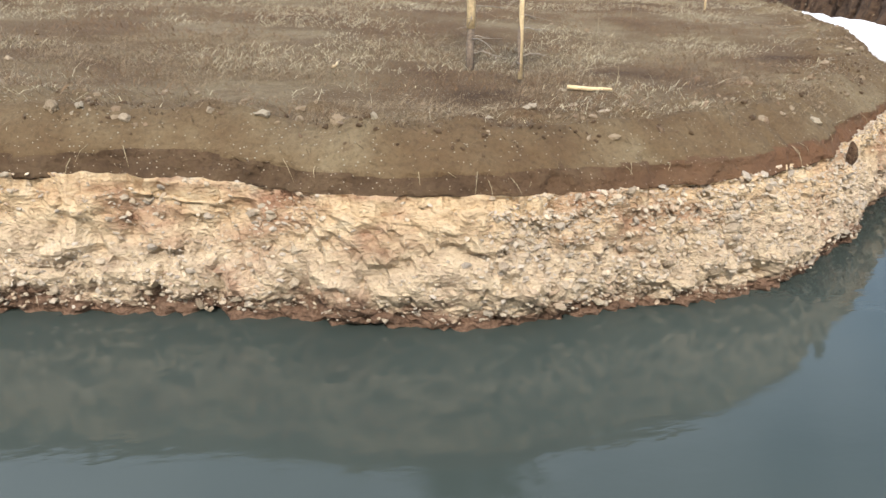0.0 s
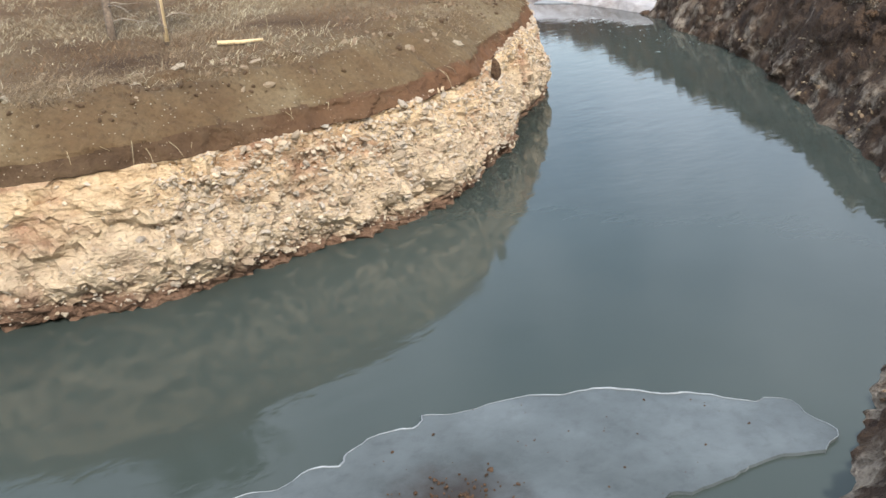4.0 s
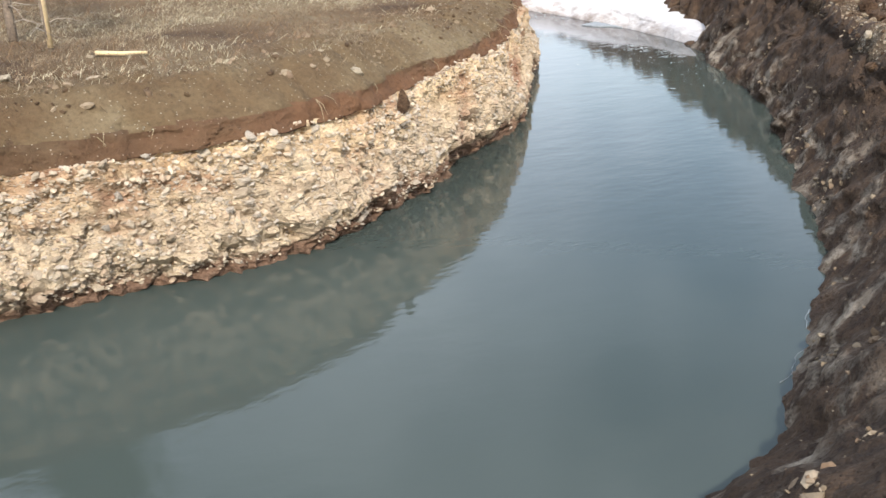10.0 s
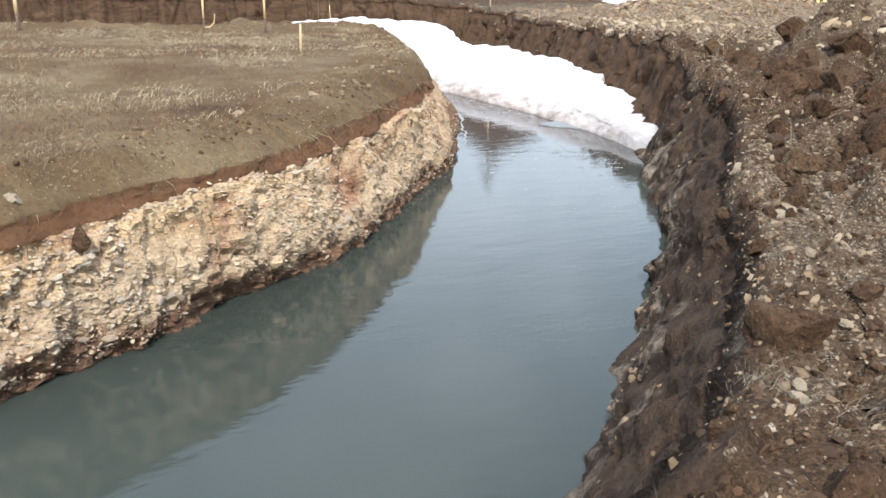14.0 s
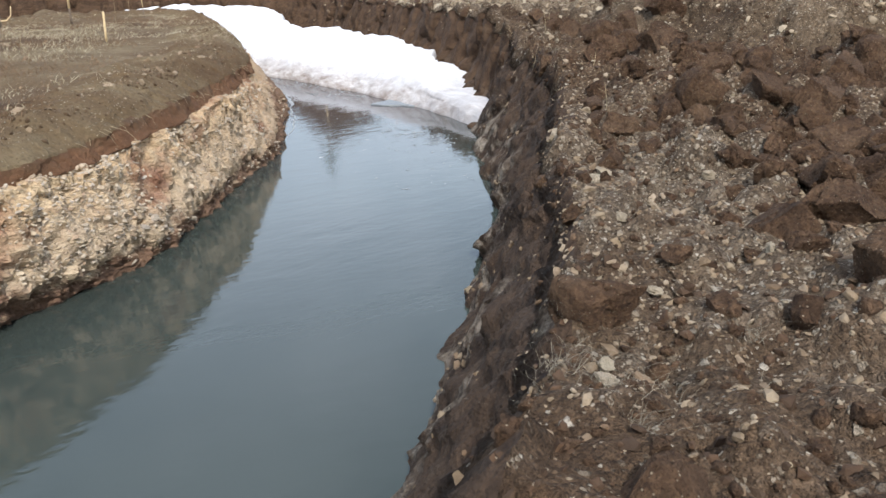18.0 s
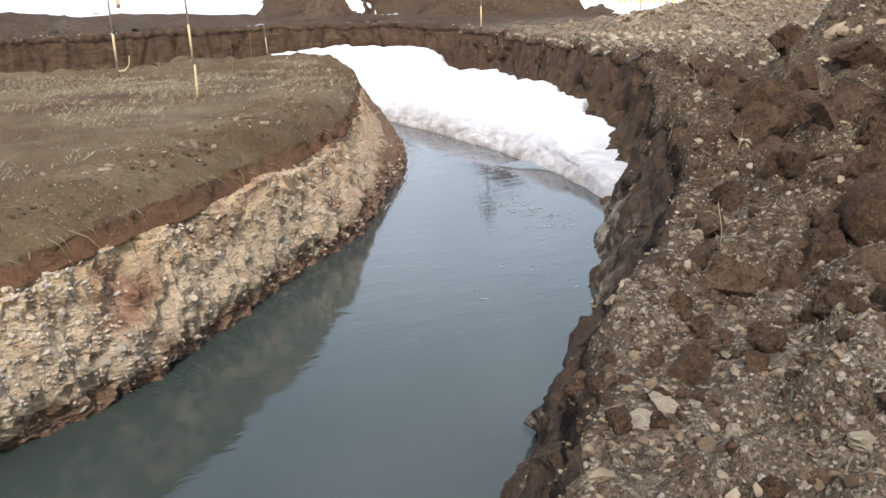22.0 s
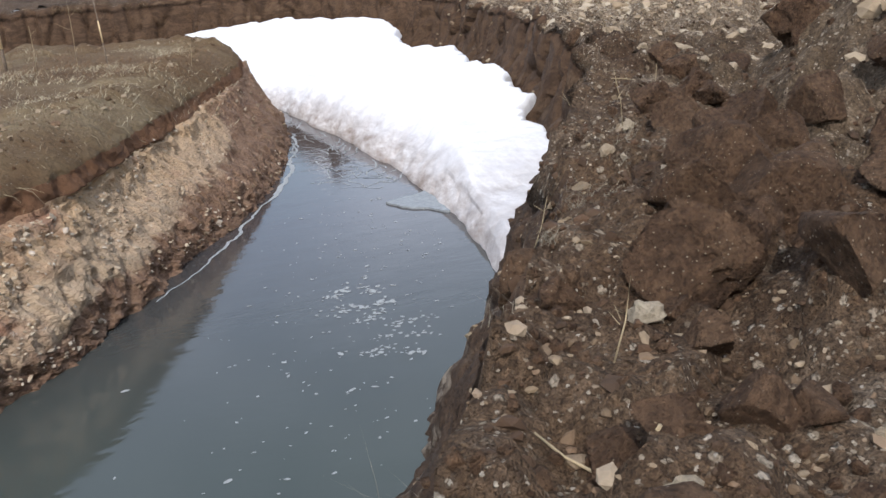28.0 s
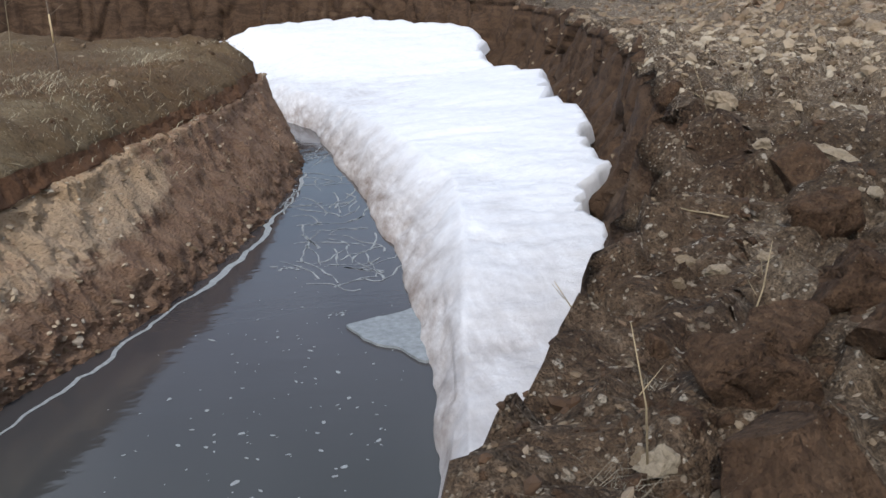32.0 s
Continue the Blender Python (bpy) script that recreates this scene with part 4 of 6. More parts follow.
# pale stones beside the walk: place and half size
for i, (x, y, s) in enumerate([
    (9.70, 9.70, 0.075), (11.60, 11.64, 0.075), (11.70, 11.66, 0.085), (11.80, 11.42, 0.06), (12.04, 11.11, 0.075), (12.56, 11.70, 0.06), (12.32, 12.75, 0.08), (13.59, 13.68, 0.075), (14.57, 14.17, 0.08),
    (12.85, 12.55, 0.05), (13.1, 12.9, 0.05), (13.3, 12.3, 0.055), (12.2, 11.9, 0.045), (11.9, 12.1, 0.045), (14.44, 14.01, 0.10), (14.4, 13.85, 0.065), (14.15, 13.55, 0.05), (14.35, 14.35, 0.075), (15.12, 15.14, 0.10),
    (13.95, 13.4, 0.045), (14.9, 13.6, 0.06), (15.4, 13.75, 0.05), (14.75, 13.3, 0.06), (13.2, 13.3, 0.07), (13.3, 13.38, 0.08), (10.9, 9.9, 0.06), (10.3, 10.0, 0.05), (9.76, 9.75, 0.07), (11.57, 11.60, 0.06), (12.17, 12.63, 0.07),
    (10.6, 10.5, 0.05), (10.9, 10.75, 0.06), (11.2, 10.95, 0.05), (15.7, 14.3, 0.07), (15.2, 14.2, 0.05)]):
    stone_thing(x, y, s, i, label="pale weathered limestone lump lying on brown spoil", group="stones on the near bank")
for i, (x, y, s) in enumerate([
    (15.14, 15.17, 0.05), (15.73, 16.58, 0.075), (15.65, 16.75, 0.04), (16.05, 16.85, 0.07), (16.12, 16.8, 0.05), (16.62, 17.54, 0.085), (16.7, 17.42, 0.055), (16.60, 17.60, 0.045), (19.16, 21.74, 0.20), (18.96, 20.16, 0.20),
    (17.5, 19.1, 0.07), (17.55, 18.9, 0.085), (17.3, 18.75, 0.05), (17.8, 19.0, 0.06), (18.1, 18.4, 0.08), (17.9, 18.5, 0.09), (18.6, 19.4, 0.07), (19.6, 21.6, 0.13), (20.1, 22.2, 0.12), (20.4, 21.9, 0.16), (18.6, 20.3, 0.08),
    (20.8, 23.0, 0.12), (21.3, 24.1, 0.14), (17.4, 17.2, 0.08), (18.2, 19.9, 0.06), (17.0, 18.1, 0.05), (17.2, 16.7, 0.06), (18.9, 21.0, 0.09), (17.75, 17.9, 0.07)]):
    stone_thing(x, y, s, i + 3, label="pale limestone block among brown earth clods", group="stones on the near bank")
# stones along the far rim and on the turf
for i, (x, y, s) in enumerate([
    (4.1, 13.95, 0.06), (4.5, 14.1, 0.09), (2.95, 14.05, 0.09), (2.45, 14.3, 0.08), (2.7, 14.25, 0.07), (1.0, 14.85, 0.09), (1.5, 14.6, 0.08), (1.2, 14.8, 0.06), (5.3, 15.1, 0.05), (7.21, 13.97, 0.10), (4.25, 14.3, 0.05),
    (0.6, 15.1, 0.07), (3.2, 13.95, 0.06), (6.1, 14.2, 0.05), (2.1, 14.5, 0.06), (0.2, 15.2, 0.08)]):
    stone_thing(x, y, s, i + 1, sink=0.3, label="pale stone lying at the edge of the dry turf", group="stones on the far bank")

# earth clods, the large ones one by one
for i, (x, y, s) in enumerate([
    (15.45, 15.33, 0.34), (15.78, 15.40, 0.26), (15.67, 15.60, 0.22), (16.02, 15.38, 0.26), (16.43, 15.86, 0.36), (16.24, 16.05, 0.34), (16.16, 15.70, 0.30), (15.87, 14.5, 0.27), (14.88, 13.96, 0.16), (16.84, 17.31, 0.26), (17.15, 17.05, 0.22),
    (17.3, 16.7, 0.28), (16.85, 16.45, 0.30), (17.8, 18.4, 0.26), (15.65, 14.8, 0.22), (17.1, 15.7, 0.32), (16.9, 18.75, 0.20), (15.0, 15.75, 0.18), (12.75, 12.55, 0.20), (12.95, 12.9, 0.16), (13.9, 12.6, 0.30), (11.9, 10.2, 0.26),
    (12.6, 10.3, 0.34), (10.9, 9.4, 0.24), (17.6, 17.5, 0.30), (18.4, 18.0, 0.36), (18.9, 19.4, 0.26), (16.1, 14.6, 0.27), (14.9, 12.9, 0.22), (15.6, 13.3, 0.24), (13.2, 11.0, 0.30), (18.0, 16.6, 0.40), (14.6, 13.1, 0.2), (14.0, 13.0, 0.22),
    (13.4, 12.0, 0.2), (15.2, 14.9, 0.16), (14.9, 15.35, 0.14), (17.0, 17.75, 0.22), (17.35, 18.2, 0.22), (17.6, 18.0, 0.2), (18.2, 19.2, 0.24), (18.6, 20.0, 0.22), (16.6, 15.1, 0.28), (17.5, 16.1, 0.34), (16.75, 16.85, 0.2), (19.2, 18.6, 0.3)]):
    stone_thing(x, y, s, i, sink=0.25, mesh=CLODS, label="large crumbly clod of brown earth in the spoil", category="clod", group="earth clods", name="earth_clod")


def right_of_walk(xy):
    """1 on the spoil to the right of the walk, fading towards the rim and far off."""
    off = (xy[:, 0] - 7) * 0.65 - (xy[:, 1] - 7.5) * 0.76
    return outer(xy) * np.clip((off + 0.4) / 1.6, 0.05, 1) * np.clip((xy[:, 0] + xy[:, 1] - 16) / 8, 0, 1) * np.clip((np.hypot(xy[:, 0] - 24.0, xy[:, 1] - 16.4) - 6.8) / 0.8, 0.02, 1)


pts = land_points(9500, (9, 24, 8, 25), lambda q: right_of_walk(q) * flat_land(q) * 0.55, 0)
off = np.min(np.linalg.norm(pts[:, None, :2] - WALKED[None, ::4], axis=2), axis=1)
pts = pts[np.argsort(off + rng.uniform(0, 3.0, len(off)))]
heavy = 1 + 0.45 * np.clip((pts[:, 0] + pts[:, 1] - 24) / 4, 0, 1)
for i, q in enumerate(pts[:245]):
    stone_thing(q[0], q[1], float(np.clip(rng.lognormal(-2.35, 0.45) * heavy[i], 0.05, 0.30)), i, sink=0.25, mesh=CLODS, label="crumbly clod of brown earth in the spoil", category="clod", group="earth clods", name="earth_clod")
rest = pts[245:]
strewn("earth_clods", SMALL_CLODS, rest + (0, 0, 0.02), np.clip(rng.lognormal(-2.7, 0.5, len(rest)) * heavy[245:], 0.04, 0.28), turned(len(rest), 0.4), CLOD, "crumbly brown clods heaped over the spoil", "clods", True)
crumbs = land_points(46000, (4, 24, 5, 26), lambda q: outer(q) * flat_land(q) * (0.25 + 0.75 * near_walk(q, 4.0)), 0)
lumpy = land_points(30000, (8.5, 22, 8, 25), lambda q: outer(q) * flat_land(q) * near_walk(q, 3.2) * np.clip(fractal(flat3(q), 1.1, 3, 0.5, 94) * 3 + 0.5, 0.1, 1), 0)
strewn("earth_lumps", SMALL_CLODS, lumpy, np.clip(rng.lognormal(-3.75, 0.45, len(lumpy)), 0.012, 0.055), turned(len(lumpy)), CLOD, "small crumbly lumps of brown earth on the spoil", "clods", True)
heaped = land_points(9000, (17, 29, 11, 22), lambda q: outer(q) * np.clip(6.0 - np.hypot(q[:, 0] - 24.0, q[:, 1] - 16.4), 0, 1) * (q[:, 0] - q[:, 1] < 9.0), 0)
paved = land_points(7000, (19, 25, 21, 31), lambda q: outer(q) * flat_land(q) * np.exp(-(((q[:, 0] - 21.8) / 2.2) ** 2 + ((q[:, 1] - 25.5) / 3.0) ** 2)), 0)
heaped = np.vstack([heaped, paved])
strewn("heap_stones", CHIPS, heaped, np.clip(rng.lognormal(-3.2, 0.55, len(heaped)), 0.015, 0.14), turned(len(heaped)), STONE, "stones and rubble on the dug heap", "rubble")
strewn("earth_crumbs", CRUMBS, crumbs, np.clip(rng.lognormal(-4.2, 0.55, len(crumbs)), 0.006, 0.05), turned(len(crumbs)), EARTH, "loose crumbs of brown earth on the bank", "crumbs")
peb = land_points(70000, (4, 24, 5, 26), lambda q: outer(q) * flat_land(q) * (0.2 + 0.8 * near_walk(q, 4.0)) * (0.12 + 0.88 * stoniness(q)), 0)
band = land_points(80000, (8.5, 21, 8, 24), lambda q: outer(q) * flat_land(q) * near_walk(q, 2.6) * (0.08 + 0.92 * stoniness(q)), 0)
peb = np.vstack([peb, band])
strewn("pebbles", CHIPS, peb, np.clip(rng.lognormal(-4.45, 0.55, len(peb)), 0.005, 0.045), turned(len(peb)), PEBBLE, "small pale stones scattered over the spoil", "pebbles")
flints = land_points(5000, (8.5, 22, 8, 26), lambda q: outer(q) * flat_land(q) * near_walk(q, 3.5) * (0.06 + 0.6 * stoniness(q)), 0)
strewn("small_stones", CHIPS, flints, np.clip(rng.lognormal(-3.85, 0.42, len(flints)), 0.011, 0.055), turned(len(flints)), PEBBLE, "pale stones the size of an egg on the spoil", "stones")
grav = land_points(16000, (21, 34, 23, 36), lambda q: outer(q) * flat_land(q) * np.exp(-((np.hypot(q[:, 0] - 27, q[:, 1] - 29.5) / 4.0) ** 2)), 0)
strewn("rubble_stones", CHIPS, grav, np.clip(rng.lognormal(-3.0, 0.5, len(grav)), 0.02, 0.2), turned(len(grav)), PEBBLE, "heap of pale broken limestone pieces", "rubble")
isle_peb = land_points(9000, (-1, 17, 13, 29), lambda q: inside(q, ISLAND) * np.clip(1.6 - to_line(q, FAR[::2]) * 0.8, 0.03, 1) * (to_line(q, FAR[::2]) > 0.25 + far_slump(q)), 0)
strewn("rim_stones", CHIPS, isle_peb, np.clip(rng.lognormal(-3.9, 0.6, len(isle_peb)), 0.008, 0.07), turned(len(isle_peb)), PEBBLE, "small stones and crumbs along the rim of the turf", "pebbles")

rim_lumps = land_points(30000, (-1, 17, 13, 29), lambda q: inside(q, ISLAND) * np.exp(-(((to_line(q, FAR[::2]) - 0.45 - far_slump(q)) / 0.22) ** 2)) * np.clip(fractal(flat3(q), 0.8, 3, 0.5, 99) * 4 + 0.4, 0.05, 1), 0)
strewn("rim_lumps", SMALL_CLODS, rim_lumps, np.clip(rng.lognormal(-4.3, 0.5, len(rim_lumps)), 0.008, 0.05), turned(len(rim_lumps)), TOPSOIL, "crumbly lumps of soil and sod along the turf rim", "clods", True)


def face_chips():
    """Chips and slabs that stand out of the limestone face: the large ones parts of the bank, the rest joined."""
    me = far_bank.data
    n = len(me.polygons)
    mid, nor, mat = np.empty(n * 3, np.float32), np.empty(n * 3, np.float32), np.empty(n, np.int32)
    me.polygons.foreach_get("center", mid)
    me.polygons.foreach_get("normal", nor)
    me.polygons.foreach_get("material_index", mat)
    mid, nor = mid.reshape(-1, 3), nor.reshape(-1, 3)
    clump = fractal(mid, 0.7, 3, 0.5, 95)
    slumped = np.clip((mid[:, 1] - 18.5) / 5, 0, 1)
    ok = (mat == 0) & (mid[:, 2] > 0.06) & (mid[:, 2] < 1.2) & (mid[:, 0] > -3) & (mid[:, 0] < 17) & (mid[:, 1] < 28)
    chance = ok * np.clip(0.35 + clump * 2.2, 0.03, 1) * np.clip(1.25 - 0.7 * mid[:, 2], 0.2, 1) * np.where(mid[:, 2] < 0.25 + 0.35 * slumped, 0.3, 1) * (1 - 0.96 * slumped) * (1 - 0.55 * np.clip((mid[:, 1] - 14.5) / 3, 0, 1))
    brown = (mat == 0) & (mid[:, 2] > 0.03) & (mid[:, 1] > 20) & (mid[:, 1] < 29)
    low = rng.choice(np.where(brown)[0], 700, replace=False)
    strewn("slump_stones", CHIPS, mid[low] + rng.normal(0, 0.02, (700, 3)) * (1, 1, 0.3), np.clip(rng.lognormal(-4.1, 0.5, 700), 0.006, 0.05), turned(700), PEBBLE, "", "", parent=far_bank)
    pick = rng.choice(n, 20000, p=chance / chance.sum())
    at, out = mid[pick], nor[pick]
    size = np.clip(rng.lognormal(-4.3, 0.55, len(pick)), 0.006, 0.07)
    at = at + rng.normal(0, 0.022, at.shape) * (1 - 0.7 * np.abs(out)) + out * (size * 0.15)[:, None]
    big = np.argsort(-size)[:290]
    rest = np.setdiff1d(np.arange(len(pick)), big)
    strewn("limestone_chips", CHIPS, at[rest], size[rest], turned(len(rest), 0.35), CHIP, "", "", parent=far_bank)
    shared = [lump_mesh("rock_slab", s, CHIP, False) for s in CHIPS]
    for i in big:
        ob = new("rock_slab", shared[i % len(shared)])
        ob.parent = far_bank
        ob.matrix_world = Matrix.LocRotScale(Vector(at[i].tolist()), Euler((rng.normal(0, 0.3), rng.normal(0, 0.3), rng.uniform(0, 6.3))), Vector((1, 1, 1)) * float(size[i]))


face_chips()


def pocket(x, y, z, size, label):
    """A dark earth lump that stands in for a shaded hole in the pale face."""
    ob = new("hole_lump", CLODS[2])
    ob.parent = far_bank
    ob.matrix_world = Matrix.LocRotScale(Vector((x, y, z)), Euler((0.1, 0.15, 0.4)), Vector(size))
    tagged(ob, label)


pocket(7.58, 13.87, 0.95, (0.045, 0.05, 0.13), "dark earth lump in place of a shaded hole in the rock")
pocket(3.05, 13.62, 0.42, (0.05, 0.05, 0.10), "dark earth lump in place of a shaded hole in the rock")


def slope_stones():
    """Pale stones bedded in the near bank's slope."""
    me = near_bank.data
    n = len(me.polygons)
    mid, nor, mat = np.empty(n * 3, np.float32), np.empty(n * 3, np.float32), np.empty(n, np.int32)
    me.polygons.foreach_get("center", mid)
    me.polygons.foreach_get("normal", nor)
    me.polygons.foreach_get("material_index", mat)
    mid, nor = mid.reshape(-1, 3), nor.reshape(-1, 3)
    ok = np.where((mat == 0) & (mid[:, 2] > 0.02) & (mid[:, 2] < 0.75) & (mid[:, 0] > 4))[0]
    at, size = [], []
    for k in rng.choice(ok, 46, replace=False):
        # each a crumbling outcrop drawn out down the slope
        m = int(rng.integers(5, 26))
        down = Vector(nor[k].tolist())
        down.z = 0
        down.normalize()
        s = rng.normal(0, 0.11, m)
        q = mid[k] + np.outer(s, (down.x * 0.5 + 0.35, down.y * 0.5 + 0.1, -0.62)) + rng.normal(0, 0.035, (m, 3))
        near = np.argmin(((q[:, None] - mid[None, ok[::2]]) ** 2).sum(2), axis=1)
        at.append(mid[ok[::2]][near])
        size.append(np.clip(rng.lognormal(-4.2, 0.55, m), 0.007, 0.06))
    loose = rng.choice(ok, 160, replace=False)
    at, size = np.vstack(at + [mid[loose]]), np.concatenate(size + [np.clip(rng.lognormal(-4.4, 0.4, 160), 0.006, 0.03)])
    strewn("bedded_stones", CHIPS, at, size, turned(len(at), 0.5), PEBBLE, "", "", parent=near_bank)


slope_stones()


# ---- ice, foam and things on the water ----
def ice_material():
    m, n, l, b = node_material("rotten ice")
    p = place(n)
    big, small = noise_tex(n, l, p, 1.3, 6, 0.6), noise_tex(n, l, p, 14, 8, 0.7)
    c = ramp(n, l, big, [(0.3, (0.050, 0.058, 0.057)), (0.55, (0.090, 0.104, 0.107)), (0.8, (0.140, 0.160, 0.165))])
    away = n.new("ShaderNodeVectorMath")
    away.operation = "DISTANCE"
    l.new(p, away.inputs[0])
    away.inputs[1].default_value = (3.72, 10.1, 0.02)
    blur = n.new("ShaderNodeMath")
    blur.operation = "MULTIPLY_ADD"
    l.new(noise_tex(n, l, p, 6.0, 6, 0.65), blur.inputs[0])
    blur.inputs[1].default_value = 0.5
    l.new(away.outputs["Value"], blur.inputs[2])
    c = mix(n, l, fade(n, l, blur.outputs[0], 0.66, 0.36), c, (0.030, 0.024, 0.019))
    c = mix(n, l, 0.4, c, ramp(n, l, small, [(0.32, (0.55, 0.54, 0.52)), (0.5, (1, 1, 1))]), "MULTIPLY")
    l.new(c, b.inputs["Base Color"])
    b.inputs["Roughness"].default_value = 0.28
    b.inputs["IOR"].default_value = 1.31
    bump(n, l, b, [(big, 0.2, 0.05), (small, 0.25, 0.006)])
    return m


def plain(name, colour, rough=0.8, spread=0.35, scale=20.0):
    m, n, l, b = node_material(name)
    g = noise_tex(n, l, n.new("ShaderNodeTexCoord").outputs["Object"], scale, 8, 0.65)
    dark = tuple(v * (1 - spread) for v in colour)
    light = tuple(min(v * (1 + spread), 0.95) for v in colour)
    l.new(ramp(n, l, g, [(0.3, dark), (0.7, light)]), b.inputs["Base Color"])
    b.inputs["Roughness"].default_value = rough
    bump(n, l, b, [(g, 0.5, 0.004)])
    return m


ICE, FROST = ice_material(), plain("white frost rim", (0.22, 0.24, 0.25), 0.6, 0.3)
FOAM = plain("foam scum", (0.27, 0.285, 0.285), 0.7, 0.35, 30)
STRAW = plain("dry grass", (0.27, 0.215, 0.13), 0.9, 0.45, 9)
GREY_STRAW = plain("grey dead grass", (0.20, 0.175, 0.13), 0.9, 0.45, 9)
BARK, PEELED = plain("grey bark", (0.15, 0.115, 0.085), 0.95, 0.5, 40), plain("peeled wood", (0.52, 0.40, 0.23), 0.8, 0.3, 30)
NEEDLE = plain("pine needles", (0.045, 0.075, 0.032), 0.8, 0.5, 6)
PLANK = plain("yellow fence paint", (0.62, 0.45, 0.17), 0.7, 0.15, 3)
DEADWOOD = plain("grey dead wood", (0.24, 0.20, 0.155), 0.95, 0.4, 30)
ROOT = plain("roots", (0.16, 0.10, 0.06), 0.9, 0.4, 20)


def part(name, bm, material, parent, label=""):
    me = bpy.data.meshes.new(name)
    bm.to_mesh(me)
    bm.free()
    me.materials.append(material)
    me.shade_smooth()
    ob = new(name, me)
    ob.parent = parent
    return tagged(ob, label)


def tube(bm, path, radii, sides=6):
    """A tapering round limb along a path of points."""
    rings = []
    pts = [Vector(q) for q in path]
    for i, q in enumerate(pts):
        way = (pts[min(i + 1, len(pts) - 1)] - pts[max(i - 1, 0)]).normalized()
        a = way.cross(Vector((0.31, 0.2, 0.93))).normalized()
        b = way.cross(a)
        rings.append([bm.verts.new(q + (a * math.cos(k * math.tau / sides) + b * math.sin(k * math.tau / sides)) * radii[i]) for k in range(sides)])
    for r, s in zip(rings, rings[1:]):
        for k in range(sides):
            bm.faces.new((r[k], r[(k + 1) % sides], s[(k + 1) % sides], s[k]))
    bm.faces.new(rings[-1])
    bm.faces.new(rings[0][::-1])


def slab(bm, outline, z, thick):
    """A flat piece with the given outline."""
    top = [bm.verts.new((x, y, z)) for x, y in outline]
    low = [bm.verts.new((x, y, z - thick)) for x, y in outline]
    bm.faces.new(top)
    for i in range(len(top)):
        j = (i + 1) % len(top)
        bm.faces.new((top[j], top[i], low[i], low[j]))


ICE_EDGE = [(-3.0, 11.9), (0.4, 11.3), (1.9, 11.05), (2.5, 10.92), (3.1, 10.83), (3.45, 10.83), (3.55, 10.7), (3.75, 10.82), (4.0, 10.7), (4.1, 10.83), (4.25, 10.7), (4.6, 10.6), (4.9, 10.38),
            (5.3, 9.9), (5.6, 9.5), (5.5, 9.36), (5.28, 9.18)]
ICE_SHORE = [(5.28, 9.18), (5.0, 9.32), (4.6, 9.42), (4.3, 9.55), (4.0, 9.72), (3.7, 9.72), (3.3, 9.55), (2.6, 9.35), (1.0, 9.2), (-3.0, 9.3)]


def build_ice():
    root = tagged(new("ice_sheet"), "thin grey rotten ice with a white rim on the water", "ice")
    edge = curve_points(ICE_EDGE, 0.05)
    edge = edge + np.stack([fractal(flat3(edge), 0.3, 3, 0.6, s) for s in (101, 103)], 1) * 0.22
    inner = curve_points(ICE_SHORE, 0.05)[1:]
    inner = inner + np.stack([fractal(flat3(inner), 0.25, 4, 0.65, s) for s in (105, 106)], 1) * 0.2
    bm = bmesh.new()
    slab(bm, [tuple(q) for q in edge] + [tuple(q) for q in inner], 0.018, 0.03)
    bmesh.ops.triangulate(bm, faces=[f for f in bm.faces if len(f.verts) > 4])
    part("sheet", bm, ICE, root)
    bm = bmesh.new()
    thick = 0.0015 + 0.006 * lumps(flat3(edge), 0.25, 107) ** 2
    tube(bm, [(x, y, 0.02) for x, y in edge], thick.tolist(), 5)
    part("rim", bm, FROST, root, "thin white frost rim along the ice edge")
    for ob in root.children:
        if ob.name.startswith("sheet"):
            ob.data.shade_flat()


build_ice()


def shore_ice():
    """Broken thin frost lines along the foot of the near bank."""
    at = near_c[(near_c[:, 0] > 5.5) & (near_c[:, 0] < 9.6)]
    out = -near_side[(near_c[:, 0] > 5.5) & (near_c[:, 0] < 9.6)]
    off = 0.0 + fractal(flat3(at), 0.35, 4, 0.6, 171) * 0.2
    line = at + out * off[:, None]
    there = lumps(flat3(at), 0.5, 173) > 0.52
    bm = bmesh.new()
    run = []
    for q, on in zip(line, there):
        if on:
            run.append((float(q[0]), float(q[1]), 0.004))
        if (not on or q is line[-1]) and len(run) > 3:
            tube(bm, run, [0.001 + 0.003 * lumps(np.array([p]), 0.12, 175)[0] for p in run], 5)
        if not on:
            run = []
    me = bpy.data.meshes.new("shore_ice")
    bm.to_mesh(me)
    bm.free()
    me.materials.append(FROST)
    tagged(new("shore_ice", me), "thin broken white ice lines at the near shore", "ice", kind="stuff")


shore_ice()
spot = np.column_stack([rng.normal(3.72, 0.16, 160), rng.normal(10.12, 0.10, 160), np.full(160, 0.022)])
strewn("mud_on_ice", CRUMBS, spot, np.clip(rng.lognormal(-4.9, 0.5, 160), 0.004, 0.02), turned(160), EARTH, "dark mud and crumbs lying on the ice", "mud")
spot = np.column_stack([rng.uniform(2.0, 5.3, 90), rng.uniform(9.5, 10.7, 90), np.full(90, 0.02)])
spot = spot[inside(spot[:, :2], np.array(ICE_EDGE[1:] + ICE_SHORE[1:]) * 0.98 + (0.06, 0.2))]
strewn("dirt_on_ice", CRUMBS, spot, np.clip(rng.lognormal(-5.3, 0.4, len(spot)), 0.003, 0.012), turned(len(spot)), EARTH, "specks of dirt on the ice", "dirt")


